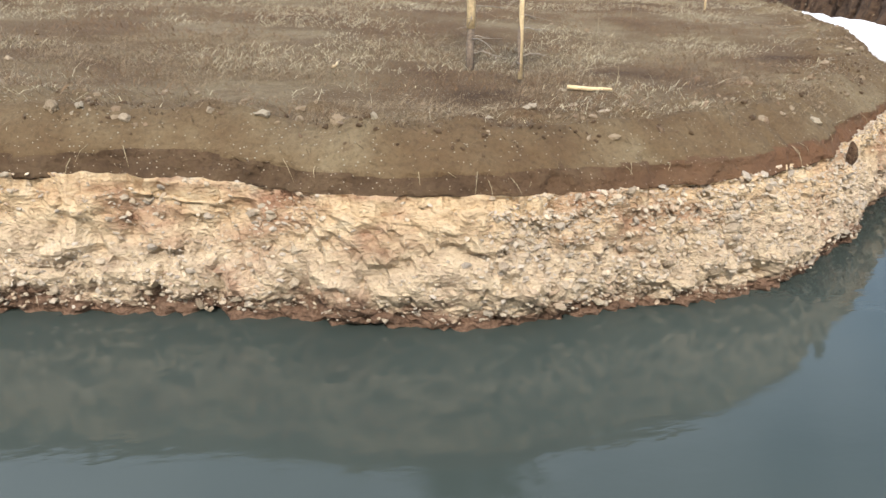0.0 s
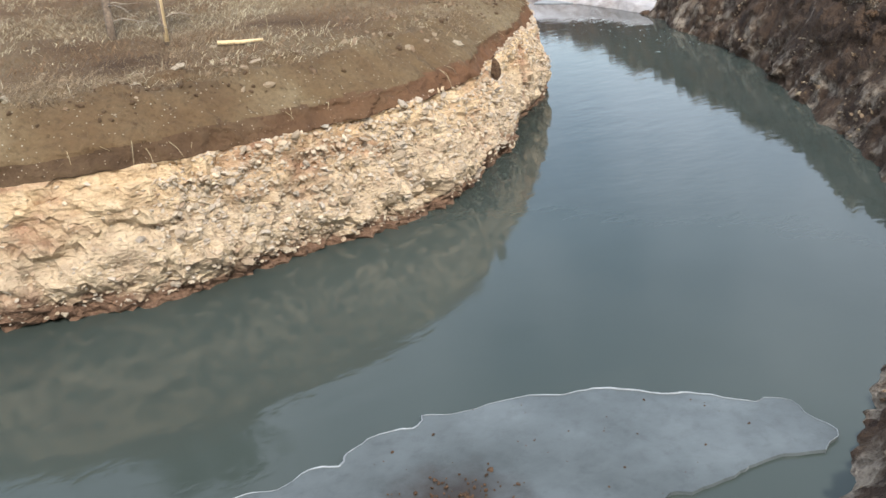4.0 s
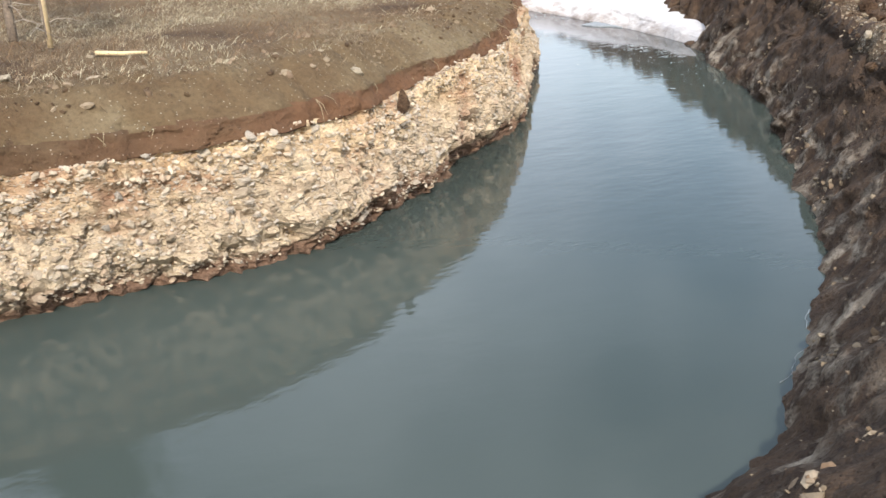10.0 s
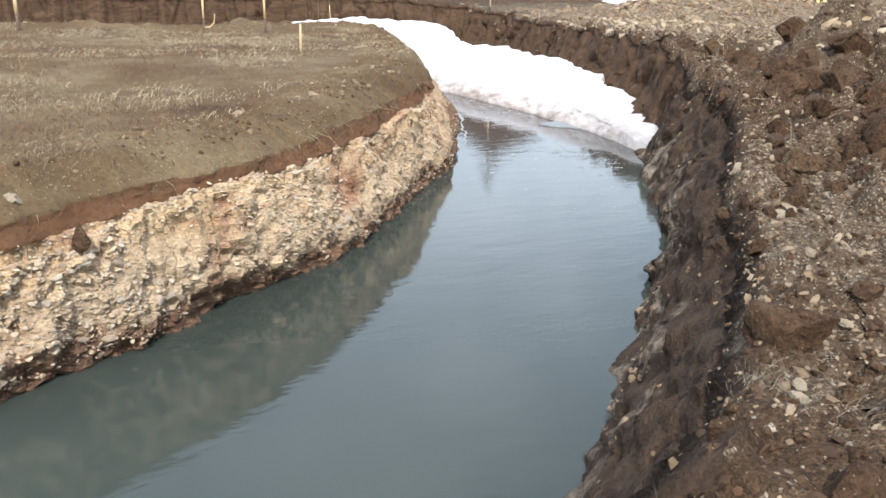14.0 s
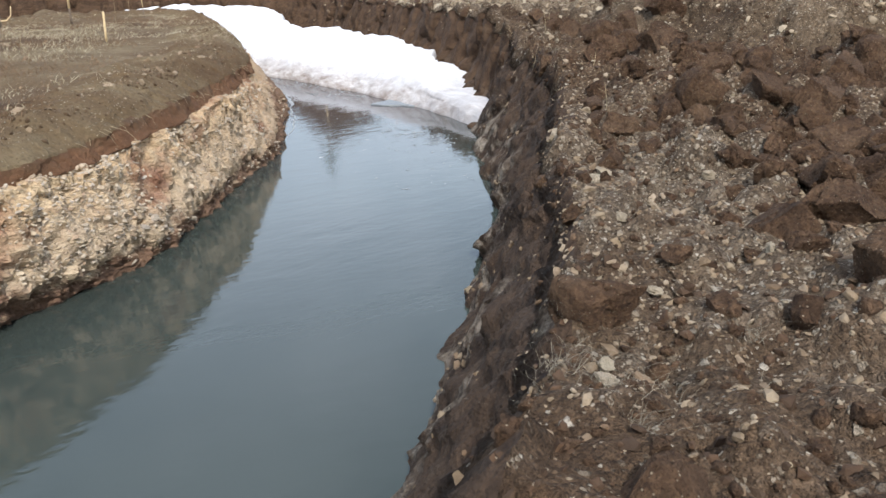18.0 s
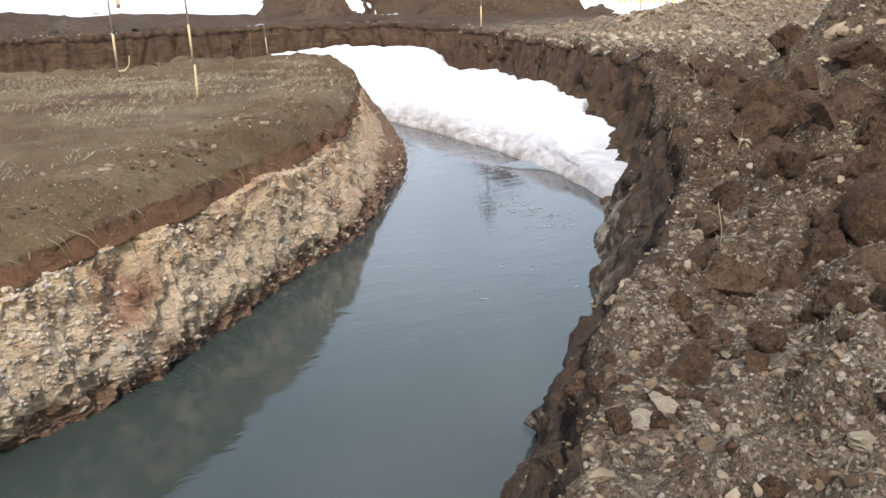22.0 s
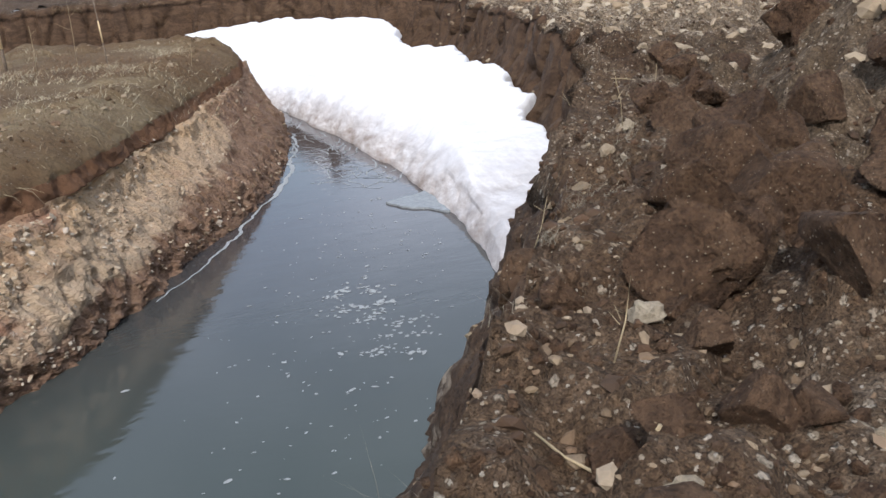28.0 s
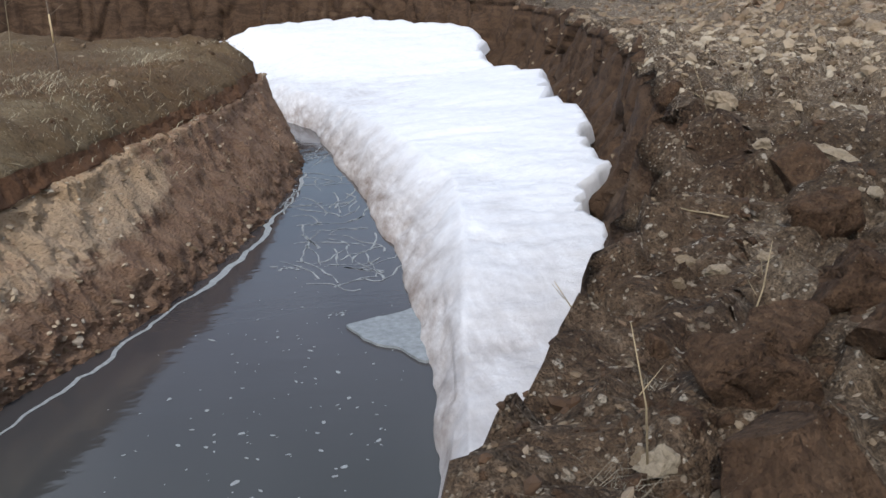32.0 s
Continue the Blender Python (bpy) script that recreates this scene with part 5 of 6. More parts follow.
def blot(bm, x, y, r, z, stretch=1.0, turn=0.0, ragged=0.5, seed=0):
    """A ragged thin blot lying on the water."""
    k = 18
    a = np.linspace(0, math.tau, k, endpoint=False)
    rr = r * (1 + ragged * 1.6 * fractal(np.column_stack([np.cos(a), np.sin(a), np.full(k, seed * 1.7)]), 0.8, 3, 0.6, 111))
    u, v = rr * np.cos(a) * stretch, rr * np.sin(a)
    px, py = x + u * math.cos(turn) - v * math.sin(turn), y + u * math.sin(turn) + v * math.cos(turn)
    mid = bm.verts.new((x, y, z + 0.001))
    ring = [bm.verts.new((float(i), float(j), z)) for i, j in zip(px, py)]
    for i in range(k):
        bm.faces.new((mid, ring[i], ring[(i + 1) % k]))


bm = bmesh.new()
for i, (x, y, r) in enumerate([(15.05, 19.2, 0.10), (15.3, 19.65, 0.13), (15.48, 19.5, 0.11), (15.2, 19.2, 0.10), (15.4, 19.2, 0.11), (15.2, 18.9, 0.09), (15.42, 18.72, 0.10), (15.6, 18.7, 0.07), (15.1, 19.55, 0.08),
                               (15.3, 19.0, 0.08), (15.3, 18.2, 0.09), (15.1, 18.35, 0.09), (15.5, 18.45, 0.07), (15.25, 18.55, 0.06), (16.2, 23.6, 0.09), (16.45, 22.4, 0.05)]):
    for j in range(15):
        blot(bm, x + rng.normal(0, r * 0.75), y + rng.normal(0, r * 0.5), r * float(rng.uniform(0.05, 0.2)), 0.0025, rng.uniform(0.9, 1.8), rng.uniform(0, 3.1), 1.2, i + j * 7)
for i in range(330):
    s = rng.uniform(0, 1)
    x, y = 14.0 + 2.6 * s + rng.normal(0, 0.45), 16.6 + 6.0 * s + rng.normal(0, 0.6)
    blot(bm, x, y, float(np.clip(rng.lognormal(-5.15, 0.5), 0.002, 0.016)), 0.0025, rng.uniform(1, 2.5), rng.uniform(0, 3.1), 0.6, i)
me = bpy.data.meshes.new("foam_flecks")
bm.to_mesh(me)
bm.free()
me.materials.append(FOAM)
tagged(new("foam_flecks", me), "pale flecks of foam drifting on the water", "foam", kind="stuff")


def foam_lines():
    """A net of scum lines in the narrow end, and the line along the foot of the far bank."""
    bm = bmesh.new()
    for i in range(70):
        x, y = rng.uniform(16.2, 17.0), rng.uniform(23.0, 28.8)
        a = rng.choice([0.35, 1.75]) + rng.normal(0, 0.25)
        n = int(rng.integers(5, 12))
        pts = []
        for k in range(n):
            pts.append((x, y, 0.0025))
            a += rng.normal(0, 0.3)
            x, y = x + 0.07 * math.cos(a), y + 0.11 * math.sin(a)
        for (p, q) in zip(pts, pts[1:]):
            w = rng.uniform(0.002, 0.012)
            d = Vector(q) - Vector(p)
            s = Vector((-d.y, d.x, 0)).normalized() * w
            bm.faces.new([bm.verts.new(v) for v in (Vector(p) - s, Vector(q) - s, Vector(q) + s, Vector(p) + s)])
    shore = far_c[(far_c[:, 1] > 20.3) & (far_c[:, 1] < 27.5) & (far_c[:, 0] > 12)]
    out = -far_side[(far_c[:, 1] > 20.3) & (far_c[:, 1] < 27.5) & (far_c[:, 0] > 12)]
    off = 0.10 + fractal(flat3(shore), 0.6, 4, 0.6, 121) * 0.25
    wide = 0.006 + 0.035 * lumps(flat3(shore), 0.5, 123) * np.clip((shore[:, 1] - 20.5) / 3, 0.15, 1)
    a, b = shore + out * (off - wide)[:, None], shore + out * (off + wide)[:, None]
    va, vb = ([bm.verts.new((x, y, 0.0025)) for x, y in q] for q in (a, b))
    for i in range(len(va) - 1):
        bm.faces.new((va[i], vb[i], vb[i + 1], va[i + 1]))
    bmesh.ops.recalc_face_normals(bm, faces=bm.faces)
    me = bpy.data.meshes.new("foam_lines")
    bm.to_mesh(me)
    bm.free()
    me.materials.append(FOAM)
    tagged(new("foam_lines", me), "thin lines of pale scum on the water along the shore", "foam", kind="stuff")


foam_lines()
bm = bmesh.new()
shelf = curve_points([(16.45, 22.1), (16.6, 22.2), (16.8, 22.25), (17.1, 22.3), (17.05, 21.6), (16.85, 21.35), (16.75, 21.6), (16.6, 21.75), (16.45, 22.1)], 0.05)
shelf = shelf + np.stack([fractal(flat3(shelf), 0.2, 3, 0.6, s) for s in (131, 133)], 1) * 0.12
slab(bm, [tuple(q) for q in shelf], 0.02, 0.03)
me = bpy.data.meshes.new("ice_shelf")
bm.to_mesh(me)
bm.free()
me.materials.append(FROST)
tagged(new("ice_shelf", me), "small greenish ice shelf at the foot of the snow", "ice")

# ---- dry grass ----
def blades(name, places, heights, lean, material, label, width=0.0028):
    """Dry stems: thin bent strips of two faces each."""
    n = len(places)
    a = rng.uniform(0, math.tau, n)
    away = np.column_stack([np.cos(a), np.sin(a), np.zeros(n)])
    side = np.column_stack([-np.sin(a + 1.0), np.cos(a + 1.0), np.zeros(n)]) * (width * rng.uniform(0.6, 1.4, n))[:, None]
    up = np.column_stack([np.zeros(n), np.zeros(n), heights])
    mid = places + up * 0.55 + away * (heights * lean * 0.35 * rng.uniform(0.3, 1.6, n))[:, None]
    tip = places + up * rng.uniform(0.6, 1.0, n)[:, None] + away * (heights * lean * rng.uniform(0.4, 1.8, n))[:, None]
    base = places - (0, 0, 0.015)
    v = np.stack([base - side, base + side, mid + side * 0.8, mid - side * 0.8, tip], 1).reshape(-1, 3)
    k = np.arange(n)[:, None] * 5
    faces = (k + [0, 1, 2, 3]).tolist() + (k + [3, 2, 4]).tolist()
    ob = mesh_object(name, v.tolist(), faces, material, False)
    return tagged(ob, label, "grass", kind="stuff")


SOFT_STRAW = plain("dull straw", (0.190, 0.142, 0.088), 0.95, 0.5, 9)
BROWN_STRAW, PALE_STRAW = plain("brown straw", (0.140, 0.086, 0.046), 0.95, 0.45, 9), plain("bleached straw", (0.36, 0.315, 0.215), 0.95, 0.4, 9)
patchy = lambda q, s: np.clip(fractal(flat3(q), 1.3, 4, 0.6, s) * 4 + 0.45, 0.03, 1)
g = land_points(90000, (-1, 16.5, 13.6, 29), lambda q: inside(q, ISLAND) * np.clip((to_line(q, FAR[::2]) - 0.45) / 0.4, 0.02, 1) * patchy(q, 141), 0)
blades("turf_grass", g, np.clip(rng.lognormal(-2.9, 0.45, len(g)), 0.03, 0.16), 1.9, BROWN_STRAW, "short grey-brown dead grass over the far turf", 0.0024)
g = land_points(64000, (-1, 16.5, 13.6, 29), lambda q: inside(q, ISLAND) * np.clip((to_line(q, FAR[::2]) - 0.45) / 0.4, 0.02, 1) * np.clip(fractal(flat3(q * (1, 1.7)), 1.5, 4, 0.6, 143) * 10 + 0.05, 0.01, 1), 0)
blades("straw_grass", g, np.clip(rng.lognormal(-3.2, 0.5, len(g)), 0.02, 0.12), 2.2, PALE_STRAW, "pale bleached grass in patches over the far turf", 0.0036)

g = land_points(80000, (-1.5, 9, 13.8, 19), lambda q: inside(q, ISLAND) * np.clip((to_line(q, FAR[::2]) - 0.25) / 0.2, 0.0, 1) * np.clip(fractal(flat3(q), 1.1, 4, 0.6, 145) * 7 + 0.5, 0.05, 1), 0)
blades("near_turf_grass", g, np.clip(rng.lognormal(-3.3, 0.45, len(g)), 0.015, 0.10), 2.0, SOFT_STRAW, "dense short dead grass at the turf's edge", 0.0022)
FRINGE = plain("brown dead grass", (0.115, 0.080, 0.046), 0.95, 0.5, 9)
g = land_points(60000, (-1, 17, 13, 29), lambda q: inside(q, ISLAND) * np.exp(-(((to_line(q, FAR[::2]) - 0.42 - far_slump(q)) / 0.28) ** 2)), 0)
blades("rim_grass", g, np.clip(rng.lognormal(-3.1, 0.45, len(g)), 0.02, 0.12), 2.2, FRINGE, "short matted brown grass along the turf rim", 0.003)
for cx, cy, wide in ((16.2, 16.95, 0.35), (15.6, 16.3, 0.3), (9.8, 9.8, 0.4), (11.6, 11.2, 0.5), (12.6, 11.9, 0.4)):
    q = np.column_stack([rng.normal(cx, wide * 0.6, 260), rng.normal(cy, wide * 0.6, 260)])
    q = q[~inside(q, TRENCH)]
    blades("matted_grass", np.array([on_land(*w)[0] for w in q]), np.clip(rng.lognormal(-3.3, 0.4, len(q)), 0.015, 0.08), 2.6, GREY_STRAW, "short matted dead grass on the spoil", 0.0012)


def tuft(x, y, n, h, label="tuft of dry straw-coloured grass on the spoil"):
    """A tuft of dry grass, one thing."""
    hit, _ = on_land(x, y)
    at = np.column_stack([rng.normal(0, 0.035, n), rng.normal(0, 0.035, n), np.zeros(n)]) + np.array(hit)
    ob = blades("grass_tuft", at, np.clip(rng.lognormal(math.log(h * 0.36), 0.45, n), 0.015, 0.16), 2.2, GREY_STRAW, label, 0.0011)
    ob["kind"] = ""
    del ob["kind"]
    return tagged(ob, label, "grass", "dry grass tufts")


for x, y, h in [(7.43, 8.54, 0.12), (7.5, 8.6, 0.10), (7.36, 8.5, 0.10), (9.55, 9.78, 0.13), (9.62, 9.6, 0.14), (8.6, 9.2, 0.12), (9.6, 9.6, 0.14), (9.9, 10.05, 0.12), (9.45, 9.35, 0.15), (10.3, 9.55, 0.12), (10.15, 10.1, 0.10), (11.9, 11.3, 0.10), (12.35, 12.1, 0.12), (13.6, 12.3, 0.10), (14.7, 15.3, 0.12), (15.1, 15.7, 0.10),
                (16.2, 17.0, 0.14), (16.35, 17.25, 0.12), (16.1, 16.8, 0.12), (15.7, 16.35, 0.11), (15.5, 16.2, 0.13), (17.0, 17.3, 0.10), (16.8, 18.0, 0.10), (13.3, 13.2, 0.10), (19.3, 21.9, 0.28), (19.2, 21.75, 0.22),
                (12.9, 11.6, 0.10), (16.5, 17.5, 0.10), (14.1, 14.6, 0.12), (17.2, 19.2, 0.14)]:
    tuft(x, y, 46, h)


def sprig(x, y, h, lean, label):
    """One tall dry stalk with a few side stems."""
    hit, _ = on_land(x, y)
    root = tagged(new("dry_stalk"), label, "stalk", "dry stalks")
    root.location = hit
    bm = bmesh.new()
    top = Vector((lean * h, lean * 0.4 * h, h))
    tube(bm, [(0, 0, -0.03), tuple(top * 0.5 + Vector((0.01, -0.01, 0))), tuple(top)], [0.004, 0.003, 0.0015], 4)
    part("stem", bm, STRAW, root)
    for k in range(3):
        f = rng.uniform(0.3, 0.8)
        q = top * f
        a = rng.uniform(0, math.tau)
        bm = bmesh.new()
        tube(bm, [tuple(q), tuple(q + Vector((math.cos(a) * h * 0.2, math.sin(a) * h * 0.2, h * 0.12)))], [0.002, 0.001], 3)
        part("side_stem", bm, STRAW, root)


for x, y, h, lean in [(16.6, 17.55, 0.42, -0.2), (17.3, 18.3, 0.30, 0.3), (13.0, 12.9, 0.30, -0.1), (15.4, 16.5, 0.25, 0.5), (19.35, 21.8, 0.45, 0.1), (18.6, 20.9, 0.4, -0.5), (14.85, 14.9, 0.25, 0.4),
                      (9.2, 20.5, 0.55, 0.02), (7.5, 18.5, 0.4, 0.05), (6.3, 16.5, 0.3, 0.1), (5.9, 15.2, 0.25, 0.1), (10.5, 21.5, 0.3, 0.1), (13.6, 26.3, 0.9, 0.02), (13.1, 25.6, 0.6, 0.03), (15.0, 25.5, 0.3, 0.1), (16.9, 18.6, 0.3, -0.6)]:
    sprig(x, y, h, lean, "single tall dry stalk standing in the earth")


# sticks that lie about
def stick(x, y, length, turn, r, material, label):
    bm = bmesh.new()
    pts = []
    for k in range(5):
        d = (k / 4 - 0.5) * length
        px, py = x + d * math.cos(turn) + rng.normal(0, 0.01), y + d * math.sin(turn) + rng.normal(0, 0.01)
        pts.append((px, py, on_land(px, py)[0].z + r + 0.01))
    tube(bm, pts, [r, r * 0.95, r * 0.9, r * 0.8, r * 0.6], 6)
    me = bpy.data.meshes.new("stick")
    bm.to_mesh(me)
    bm.free()
    me.materials.append(material)
    me.shade_smooth()
    tagged(new("stick", me), label, "stick")


stick(3.55, 16.6, 0.28, 1.2, 0.014, PEELED, "short peeled stick lying on dry turf")
stick(5.55, 15.05, 0.42, -0.3, 0.022, PEELED, "weathered board-like stick on the turf")
stick(14.55, 14.5, 0.4, 2.0, 0.006, STRAW, "thin dry twig lying on brown spoil")
stick(17.2, 17.9, 0.35, 0.4, 0.005, STRAW, "thin dry twig lying among clods")
stick(17.9, 19.6, 0.4, 2.3, 0.005, STRAW, "thin dry twig on the crumbling rim")
stick(14.0, 13.2, 0.5, 2.1, 0.007, ROOT, "dark twig lying among stones")
stick(4.75, 8.75, 0.6, -0.9, 0.008, STRAW, "pale twig leaning on the near bank")

# roots that hang from the far rim
bm = bmesh.new()
for i in range(240):
    k = int(rng.integers(0, len(far_c)))
    if not (-1 < far_c[k, 0] < 15.5 and far_c[k, 1] < 26):
        continue
    w = float(far_width(far_c[k:k + 1])[0] * 0.10 + far_slump(far_c[k:k + 1])[0])
    q = far_c[k] + far_side[k] * w
    top = on_land(*q)[0] + Vector((0, 0, 0.01))
    o = Vector((-far_side[k][0], -far_side[k][1], 0))
    h = float(rng.uniform(0.05, 0.16))
    j = Vector((rng.normal(0, 0.03), rng.normal(0, 0.03), 0))
    tube(bm, [tuple(top), tuple(top + o * 0.05 + j + Vector((0, 0, -0.3 * h))), tuple(top + o * 0.07 + j * 2 + Vector((0, 0, -h)))], [0.003, 0.0025, 0.001], 3)
me = bpy.data.meshes.new("roots")
bm.to_mesh(me)
bm.free()
me.materials.append(STRAW)
tagged(new("roots", me), "fine dry roots hanging from the dark soil rim", "roots", kind="stuff")


# ---- young trees and stakes on the far turf ----
def needle_crown(name, parent, ends, size, count):
    """Tufts of long needles round the ends of twigs."""
    v, f = [], []
    for q in ends:
        for _ in range(count):
            d = rng.normal(size=3)
            d[2] = abs(d[2]) * 0.6
            d /= np.linalg.norm(d)
            s = np.cross(d, (0.3, 0.5, 0.8))
            s *= 0.006 / np.linalg.norm(s) * 1.6
            o = np.array(q) + rng.normal(0, size * 0.35, 3)
            k = len(v)
            v += [tuple(o - s), tuple(o + s), tuple(o + d * size * rng.uniform(0.6, 1.1))]
            f.append((k, k + 1, k + 2))
    me = bpy.data.meshes.new(name)
    me.from_pydata(v, [], f)
    me.materials.append(NEEDLE)
    ob = new(name, me)
    ob.parent = parent
    return ob


def pine(x, y, height, r, bare, label, stripped=True, reach=0.8, needles=12, peeled=0.42):
    """A young pine: tapered trunk, dead lower limbs, living whorls above."""
    hit, _ = on_land(x, y)
    root = tagged(new("pine_tree"), label, "tree")
    root.location = hit
    bm = bmesh.new()
    n = 9
    wob = [(rng.normal(0, 0.005) * k, rng.normal(0, 0.005) * k) for k in range(n)]
    axis_pts = [Vector((wob[k][0], wob[k][1], -0.05 + height * k / (n - 1))) for k in range(n)]
    tube(bm, [tuple(q) for q in axis_pts], [r * (1 - 0.85 * k / (n - 1)) for k in range(n)], 9)
    part("trunk", bm, BARK, root)

    def along(z):
        f = np.clip((z + 0.05) / height * (n - 1), 0, n - 1.001)
        k = int(f)
        return axis_pts[k].lerp(axis_pts[k + 1], f - k)

    if stripped:
        bm = bmesh.new()
        tube(bm, [tuple(along(z)) for z in (peeled, 0.7, 1.0)], [r * 1.02, r * 0.98, r * 0.9], 9)
        part("peeled_bark", bm, PEELED, root, "stretch of trunk peeled to yellow wood")
    ends = []
    for k in range(15):
        z = rng.uniform(0.12, bare)
        a = rng.uniform(0, math.tau)
        q = along(z)
        ln = rng.uniform(0.25, 0.75) * reach
        bm = bmesh.new()
        pts = [q + Vector((math.cos(a) * ln * t, math.sin(a) * ln * t, ln * (0.25 * t - 0.3 * t * t) + rng.normal(0, 0.02))) for t in (0, 0.3, 0.6, 1.0)]
        tube(bm, [tuple(p) for p in pts], [0.009, 0.007, 0.005, 0.002], 4)
        for t in (1, 2):
            d = Vector((rng.normal(0, 0.12), rng.normal(0, 0.12), rng.normal(-0.03, 0.05)))
            tube(bm, [tuple(pts[t]), tuple(pts[t] + d)], [0.004, 0.0015], 3)
        part("dead_branch", bm, DEADWOOD if k else PEELED, root)
    z = bare
    while z < height - 0.1:
        for k in range(5):
            a = k * math.tau / 5 + rng.uniform(0, 1)
            q = along(z)
            ln = reach * (1 - 0.75 * (z - bare) / (height - bare)) * rng.uniform(0.7, 1.1)
            bm = bmesh.new()
            pts = [q + Vector((math.cos(a) * ln * t, math.sin(a) * ln * t, ln * 0.45 * t * t + 0.05 * t)) for t in (0, 0.35, 0.7, 1.0)]
            tube(bm, [tuple(p) for p in pts], [0.010, 0.008, 0.005, 0.003], 4)
            limb = part("branch", bm, BARK, root)
            tips = [tuple(q + Vector((math.cos(a) * ln * t + rng.normal(0, 0.08), math.sin(a) * ln * t + rng.normal(0, 0.08), ln * 0.45 * t * t + 0.06))) for t in (0.35, 0.5, 0.65, 0.8, 0.9, 1.0)]
            needle_crown("needles", limb, tips, 0.19, needles)
        z += 0.36
    ends.append((axis_pts[-1].x, axis_pts[-1].y, height))
    needle_crown("leader", root, ends, 0.17, needles)
    return root


pine(4.9, 16.4, 2.2, 0.045, 1.0, "young pine with a scraped trunk on the dry turf")
pine(5.08, 15.55, 1.9, 0.024, 1.2, "thin young pine stripped of bark on the turf", reach=0.5, peeled=0.03)


def sapling(x, y, height, r, label, fork=False, tip=None):
    hit, _ = on_land(x, y)
    root = tagged(new("sapling"), label, "tree", "bare saplings")
    root.location = hit
    bm = bmesh.new()
    lean = rng.normal(0, 0.03)
    tube(bm, [(0, 0, -0.05), (lean * 0.3, 0, 0.25), (lean, 0, height * 0.5), (lean * 2, 0.02, height)], [r, r * 0.9, r * 0.7, r * 0.3], 6)
    part("trunk", bm, BARK, root)
    bm = bmesh.new()
    tube(bm, [(lean * 0.4, 0, 0.3), (lean * 0.8, 0, min(0.9, height * 0.4))], [r * 1.03, r * 0.95], 6)
    part("peeled_bark", bm, PEELED, root, "pale peeled stretch of the stem")
    if fork:
        bm = bmesh.new()
        tube(bm, [(0, 0, 0.12), (0.12, -0.03, 0.13), (0.20, -0.04, 0.22), (0.22, -0.04, 0.38)], [r * 0.7, r * 0.6, r * 0.5, r * 0.4], 5)
        part("fork", bm, PEELED, root, "bent peeled side shoot")
    for k in range(7):
        z = height * rng.uniform(0.35, 0.95)
        a = rng.uniform(0, math.tau)
        ln = height * rng.uniform(0.08, 0.2)
        bm = bmesh.new()
        tube(bm, [(lean * 2 * z / height, 0, z), (lean * 2 * z / height + math.cos(a) * ln, math.sin(a) * ln, z + ln * 0.6)], [r * 0.25, 0.002], 4)
        part("twig", bm, BARK, root)


sapling(12.68, 27.0, 2.2, 0.024, "bare sapling with a pale peeled stem")
sapling(11.3, 26.6, 1.9, 0.022, "bare forked sapling with a peeled side shoot", fork=True)
sapling(7.9, 26.6, 2.0, 0.035, "bare sapling with a pale peeled stem")
sapling(14.0, 26.6, 1.5, 0.010, "thin bare sapling in the dry turf")
sapling(31.0, 38.6, 1.6, 0.02, "bare sapling standing in snow by the fence")
sapling(31.8, 38.0, 1.8, 0.02, "bare sapling standing in snow by the fence")
sapling(14.2, 56.5, 2.6, 0.09, "dark bare tree standing in snow by the fence")


def stake(x, y, h, r, label):
    hit, _ = on_land(x, y)
    bm = bmesh.new()
    tube(bm, [(0, 0, -0.05), (0.005, 0, h * 0.5), (0.01, 0.005, h * 0.96), (0.01, 0.005, h)], [r, r * 0.95, r * 0.9, r * 0.4], 7)
    me = bpy.data.meshes.new("stake")
    bm.to_mesh(me)
    bm.free()
    me.materials.append(PEELED)
    me.shade_smooth()
    ob = new("stake", me)
    ob.location = hit
    tagged(ob, label, "stake")


stake(11.97, 22.5, 0.46, 0.020, "short peeled wooden stake in the dry turf")


def slender_pine(x, y, height):
    """A thin young pine with a bare pale stem and a small top."""
    root = tagged(new("young_pine"), "thin young pine with a bare pale stem and small dark top", "tree")
    root.location = on_land(x, y)[0]
    bm = bmesh.new()
    tube(bm, [(0, 0, -0.2), (0.03, 0, height * 0.5), (0, 0, height)], [0.026, 0.02, 0.008], 8)
    part("trunk", bm, BARK, root)
    bm = bmesh.new()
    tube(bm, [(0.004, 0, 0.1), (0.016, 0, height * 0.28)], [0.0265, 0.024], 8)
    part("peeled_bark", bm, PEELED, root, "pale peeled stretch of the stem")
    for k in range(9):
        z, a = height * (0.66 + 0.035 * k), k * 2.4
        ln = 0.34 * (1.1 - k / 10)
        bm = bmesh.new()
        tip = (math.cos(a) * ln, math.sin(a) * ln, z + 0.12)
        tube(bm, [(0, 0, z), tip], [0.006, 0.002], 4)
        limb = part("branch", bm, BARK, root)
        needle_crown("needles", limb, [tuple(np.array(tip) * (f, f, 1) - (0, 0, 0.12 * (1 - f))) for f in (0.45, 0.7, 1.0)], 0.13, 14)


slender_pine(22.3, 34.4, 2.5)

# ---- fence and snow beyond the trench ----
FENCE_A, FENCE_B = np.array((6.92, 101.1)), np.array((43.1, 25.1))


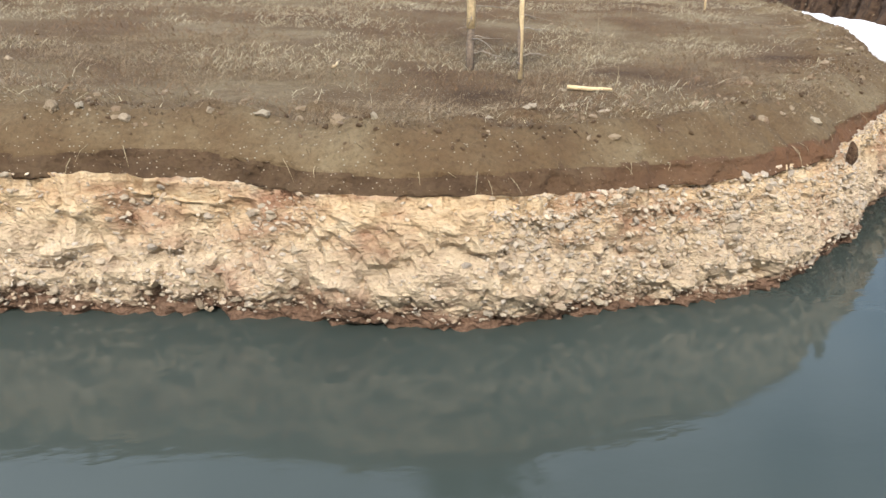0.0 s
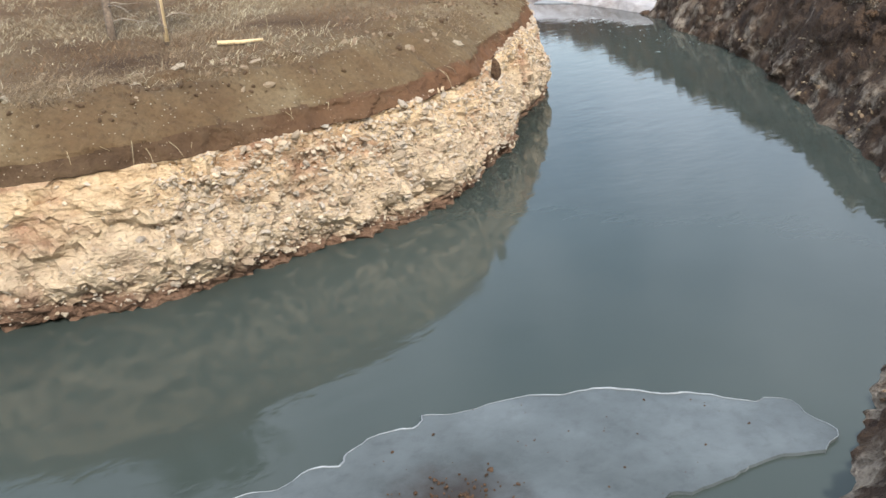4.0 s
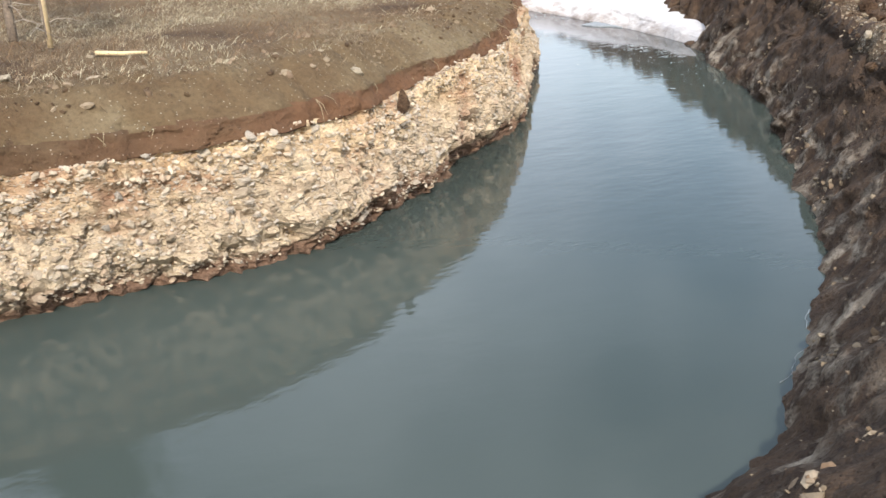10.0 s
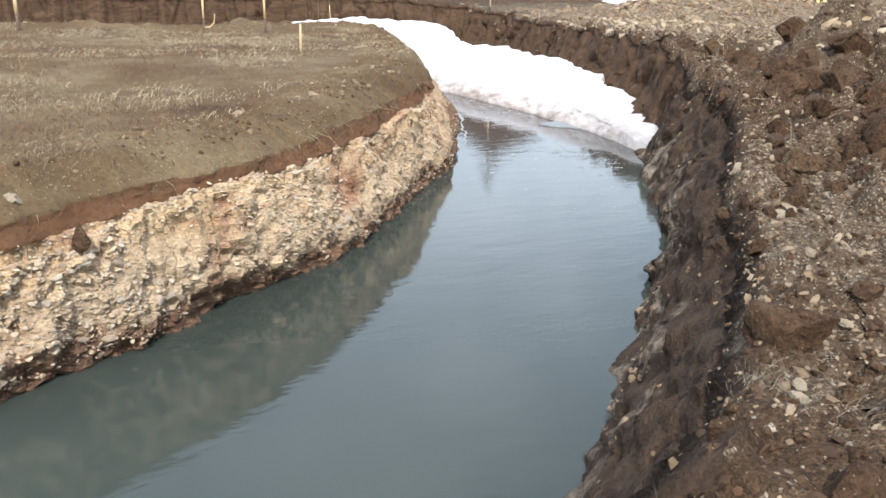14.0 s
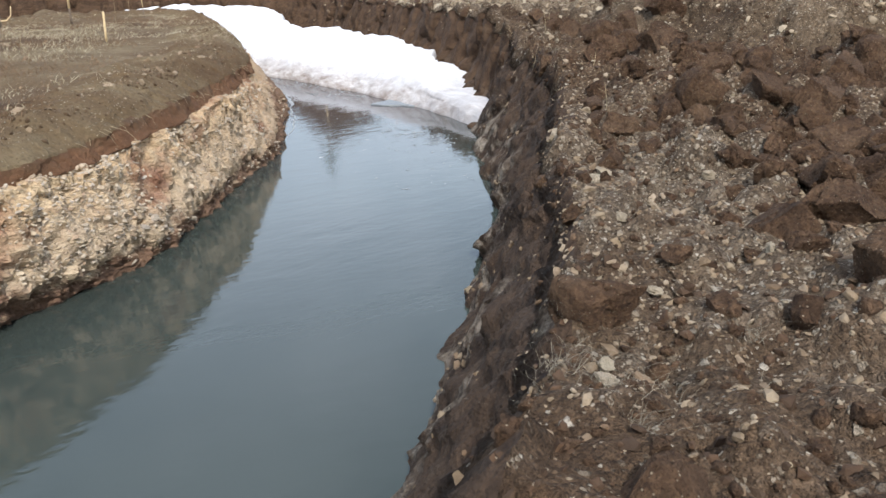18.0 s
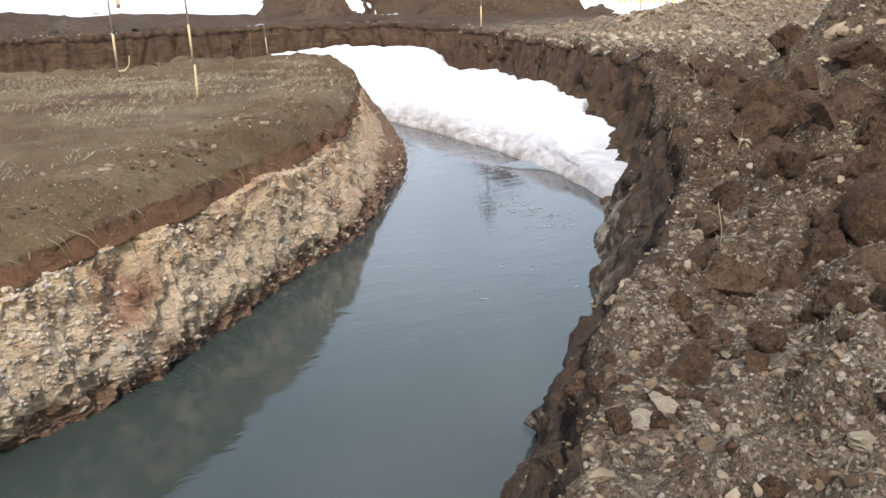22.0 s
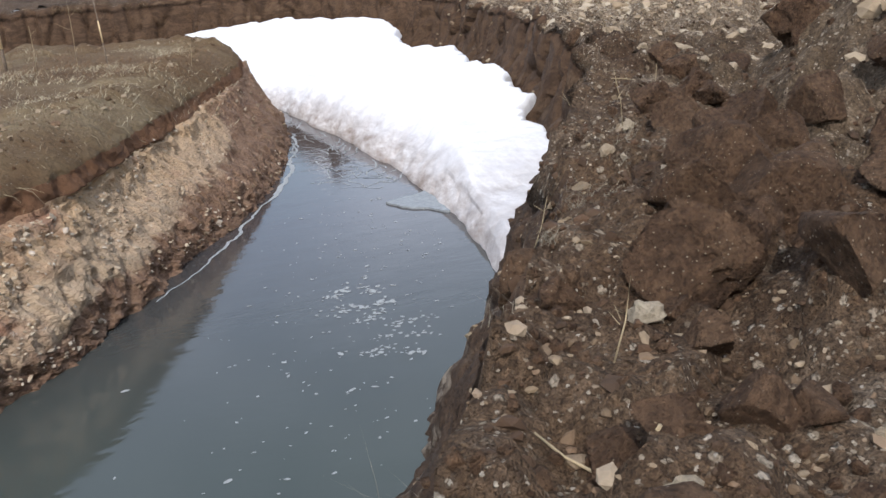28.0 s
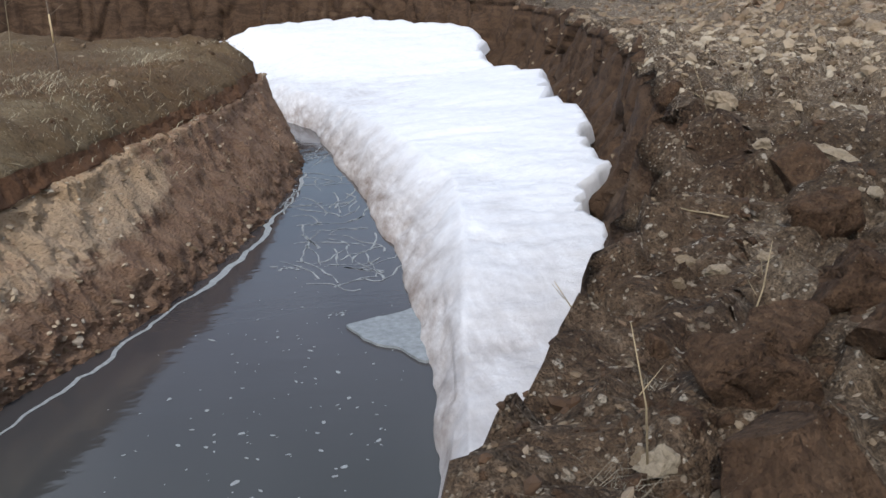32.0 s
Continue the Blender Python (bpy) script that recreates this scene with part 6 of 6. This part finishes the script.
def build_fence():
    root = tagged(new("picket_fence"), "long yellow-painted picket fence standing in snow", "fence")
    span = FENCE_B - FENCE_A
    length = float(np.linalg.norm(span))
    way = span / length
    turn = math.atan2(way[1], way[0])
    bm = bmesh.new()
    w, t = 0.062, 0.012
    bmesh.ops.create_cube(bm, size=1.0, matrix=Matrix.Translation((0, 0, 1.0)) @ Matrix.Diagonal((w * 2, t * 2, 1.9, 1)))
    for v in bm.verts:
        if v.co.z > 1.5:
            v.co.x *= 0.9
    picket = bpy.data.meshes.new("picket")
    bm.to_mesh(picket)
    bm.free()
    picket.materials.append(PLANK)
    bm = bmesh.new()
    bmesh.ops.create_cube(bm, size=1.0, matrix=Matrix.Translation((0, 0.06, 1.0)) @ Matrix.Diagonal((0.12, 0.12, 2.3, 1)))
    bmesh.ops.bevel(bm, geom=bm.edges[:], offset=0.01, segments=1, affect="EDGES")
    post = bpy.data.meshes.new("post")
    bm.to_mesh(post)
    bm.free()
    post.materials.append(PLANK)
    bays = 25
    bay = length / bays
    zs = [float(ground_height((FENCE_A + way * bay * k)[None])[0]) for k in range(bays + 2)]
    for k in range(bays):
        a = FENCE_A + way * bay * k
        ob = new("post", post)
        ob.parent = root
        ob.matrix_world = pose(a[0], a[1], zs[k], 0, 0, math.degrees(turn))
        for up in (0.45, 1.5):
            bm = bmesh.new()
            bmesh.ops.create_cube(bm, size=1.0, matrix=Matrix.Diagonal((bay, 0.04, 0.09, 1)))
            mid = a + way * bay / 2
            rail = part("rail", bm, PLANK, root)
            rail.matrix_world = pose(mid[0], mid[1], (zs[k] + zs[k + 1]) / 2 + up, 0, -math.degrees(math.atan2(zs[k + 1] - zs[k], bay)), math.degrees(turn))
        for j in range(12):
            f = (j + 0.5) / 12
            q = a + way * bay * f
            if k * 12 + j >= 299:
                break
            ob = new("picket", picket)
            ob.parent = root
            ob.matrix_world = Matrix.LocRotScale(Vector((q[0] + way[1] * 0.035, q[1] - way[0] * 0.035, zs[k] * (1 - f) + zs[k + 1] * f + rng.normal(0, 0.012))), Euler((0, rng.normal(0, 0.008), turn)), Vector((rng.uniform(0.85, 1.1), 1, rng.uniform(0.99, 1.02))))


build_fence()


def snow_field(name, cover, box, step, label, depth=0.10):
    """Lying snow where cover(xy) is over 0, feathering out into the ground."""
    xs, ys = np.arange(box[0], box[1], step), np.arange(box[2], box[3], step)
    gx, gy = np.meshgrid(xs, ys, indexing="ij")
    xy = np.column_stack([gx.ravel(), gy.ravel()])
    c = cover(xy)
    z = ground_height(xy) + np.clip(c, -1.0, 1.0) * depth + 0.02
    f = grid_faces(len(xs), len(ys))
    f = f[(c[f] > -0.5).any(1)]
    used = np.unique(f)
    back = np.zeros(len(xy), int)
    back[used] = np.arange(len(used))
    ob = mesh_object(name, np.column_stack([xy, z])[used], back[f], SNOW)
    return tagged(ob, label, "snow", kind="structure")


def fence_snow(xy):
    way = (FENCE_B - FENCE_A) / np.linalg.norm(FENCE_B - FENCE_A)
    front = (xy - FENCE_A) @ np.array((way[1], -way[0]))
    along = (xy - FENCE_A) @ way
    edge = np.interp(along, [0, 38, 52, 60, 84], [24.0, 19.0, 9.0, 6.0, 5.0])
    return (edge - np.abs(front) + fractal(flat3(xy), 4.0, 4, 0.55, 151) * 7) * 0.6


snow_field("snow_field", fence_snow, (-20, 52, 16, 122), 0.6, "white snow lying along the fence")
for cx, cy, long in ((22.9, 46.0, 1.2), (25.3, 44.9, 0.7)):
    snow_field("snow_patch", lambda q: 0.1 - np.hypot((q[:, 0] - cx) / long, (q[:, 1] - cy + 0.3 * (q[:, 0] - cx)) / 0.3) * 0.5 + fractal(flat3(q), 0.8, 3, 0.5, 153) * 0.12, (cx - 4, cx + 4, cy - 2.5, cy + 2.5), 0.08, "strip of old snow at the mound's foot", 0.06)
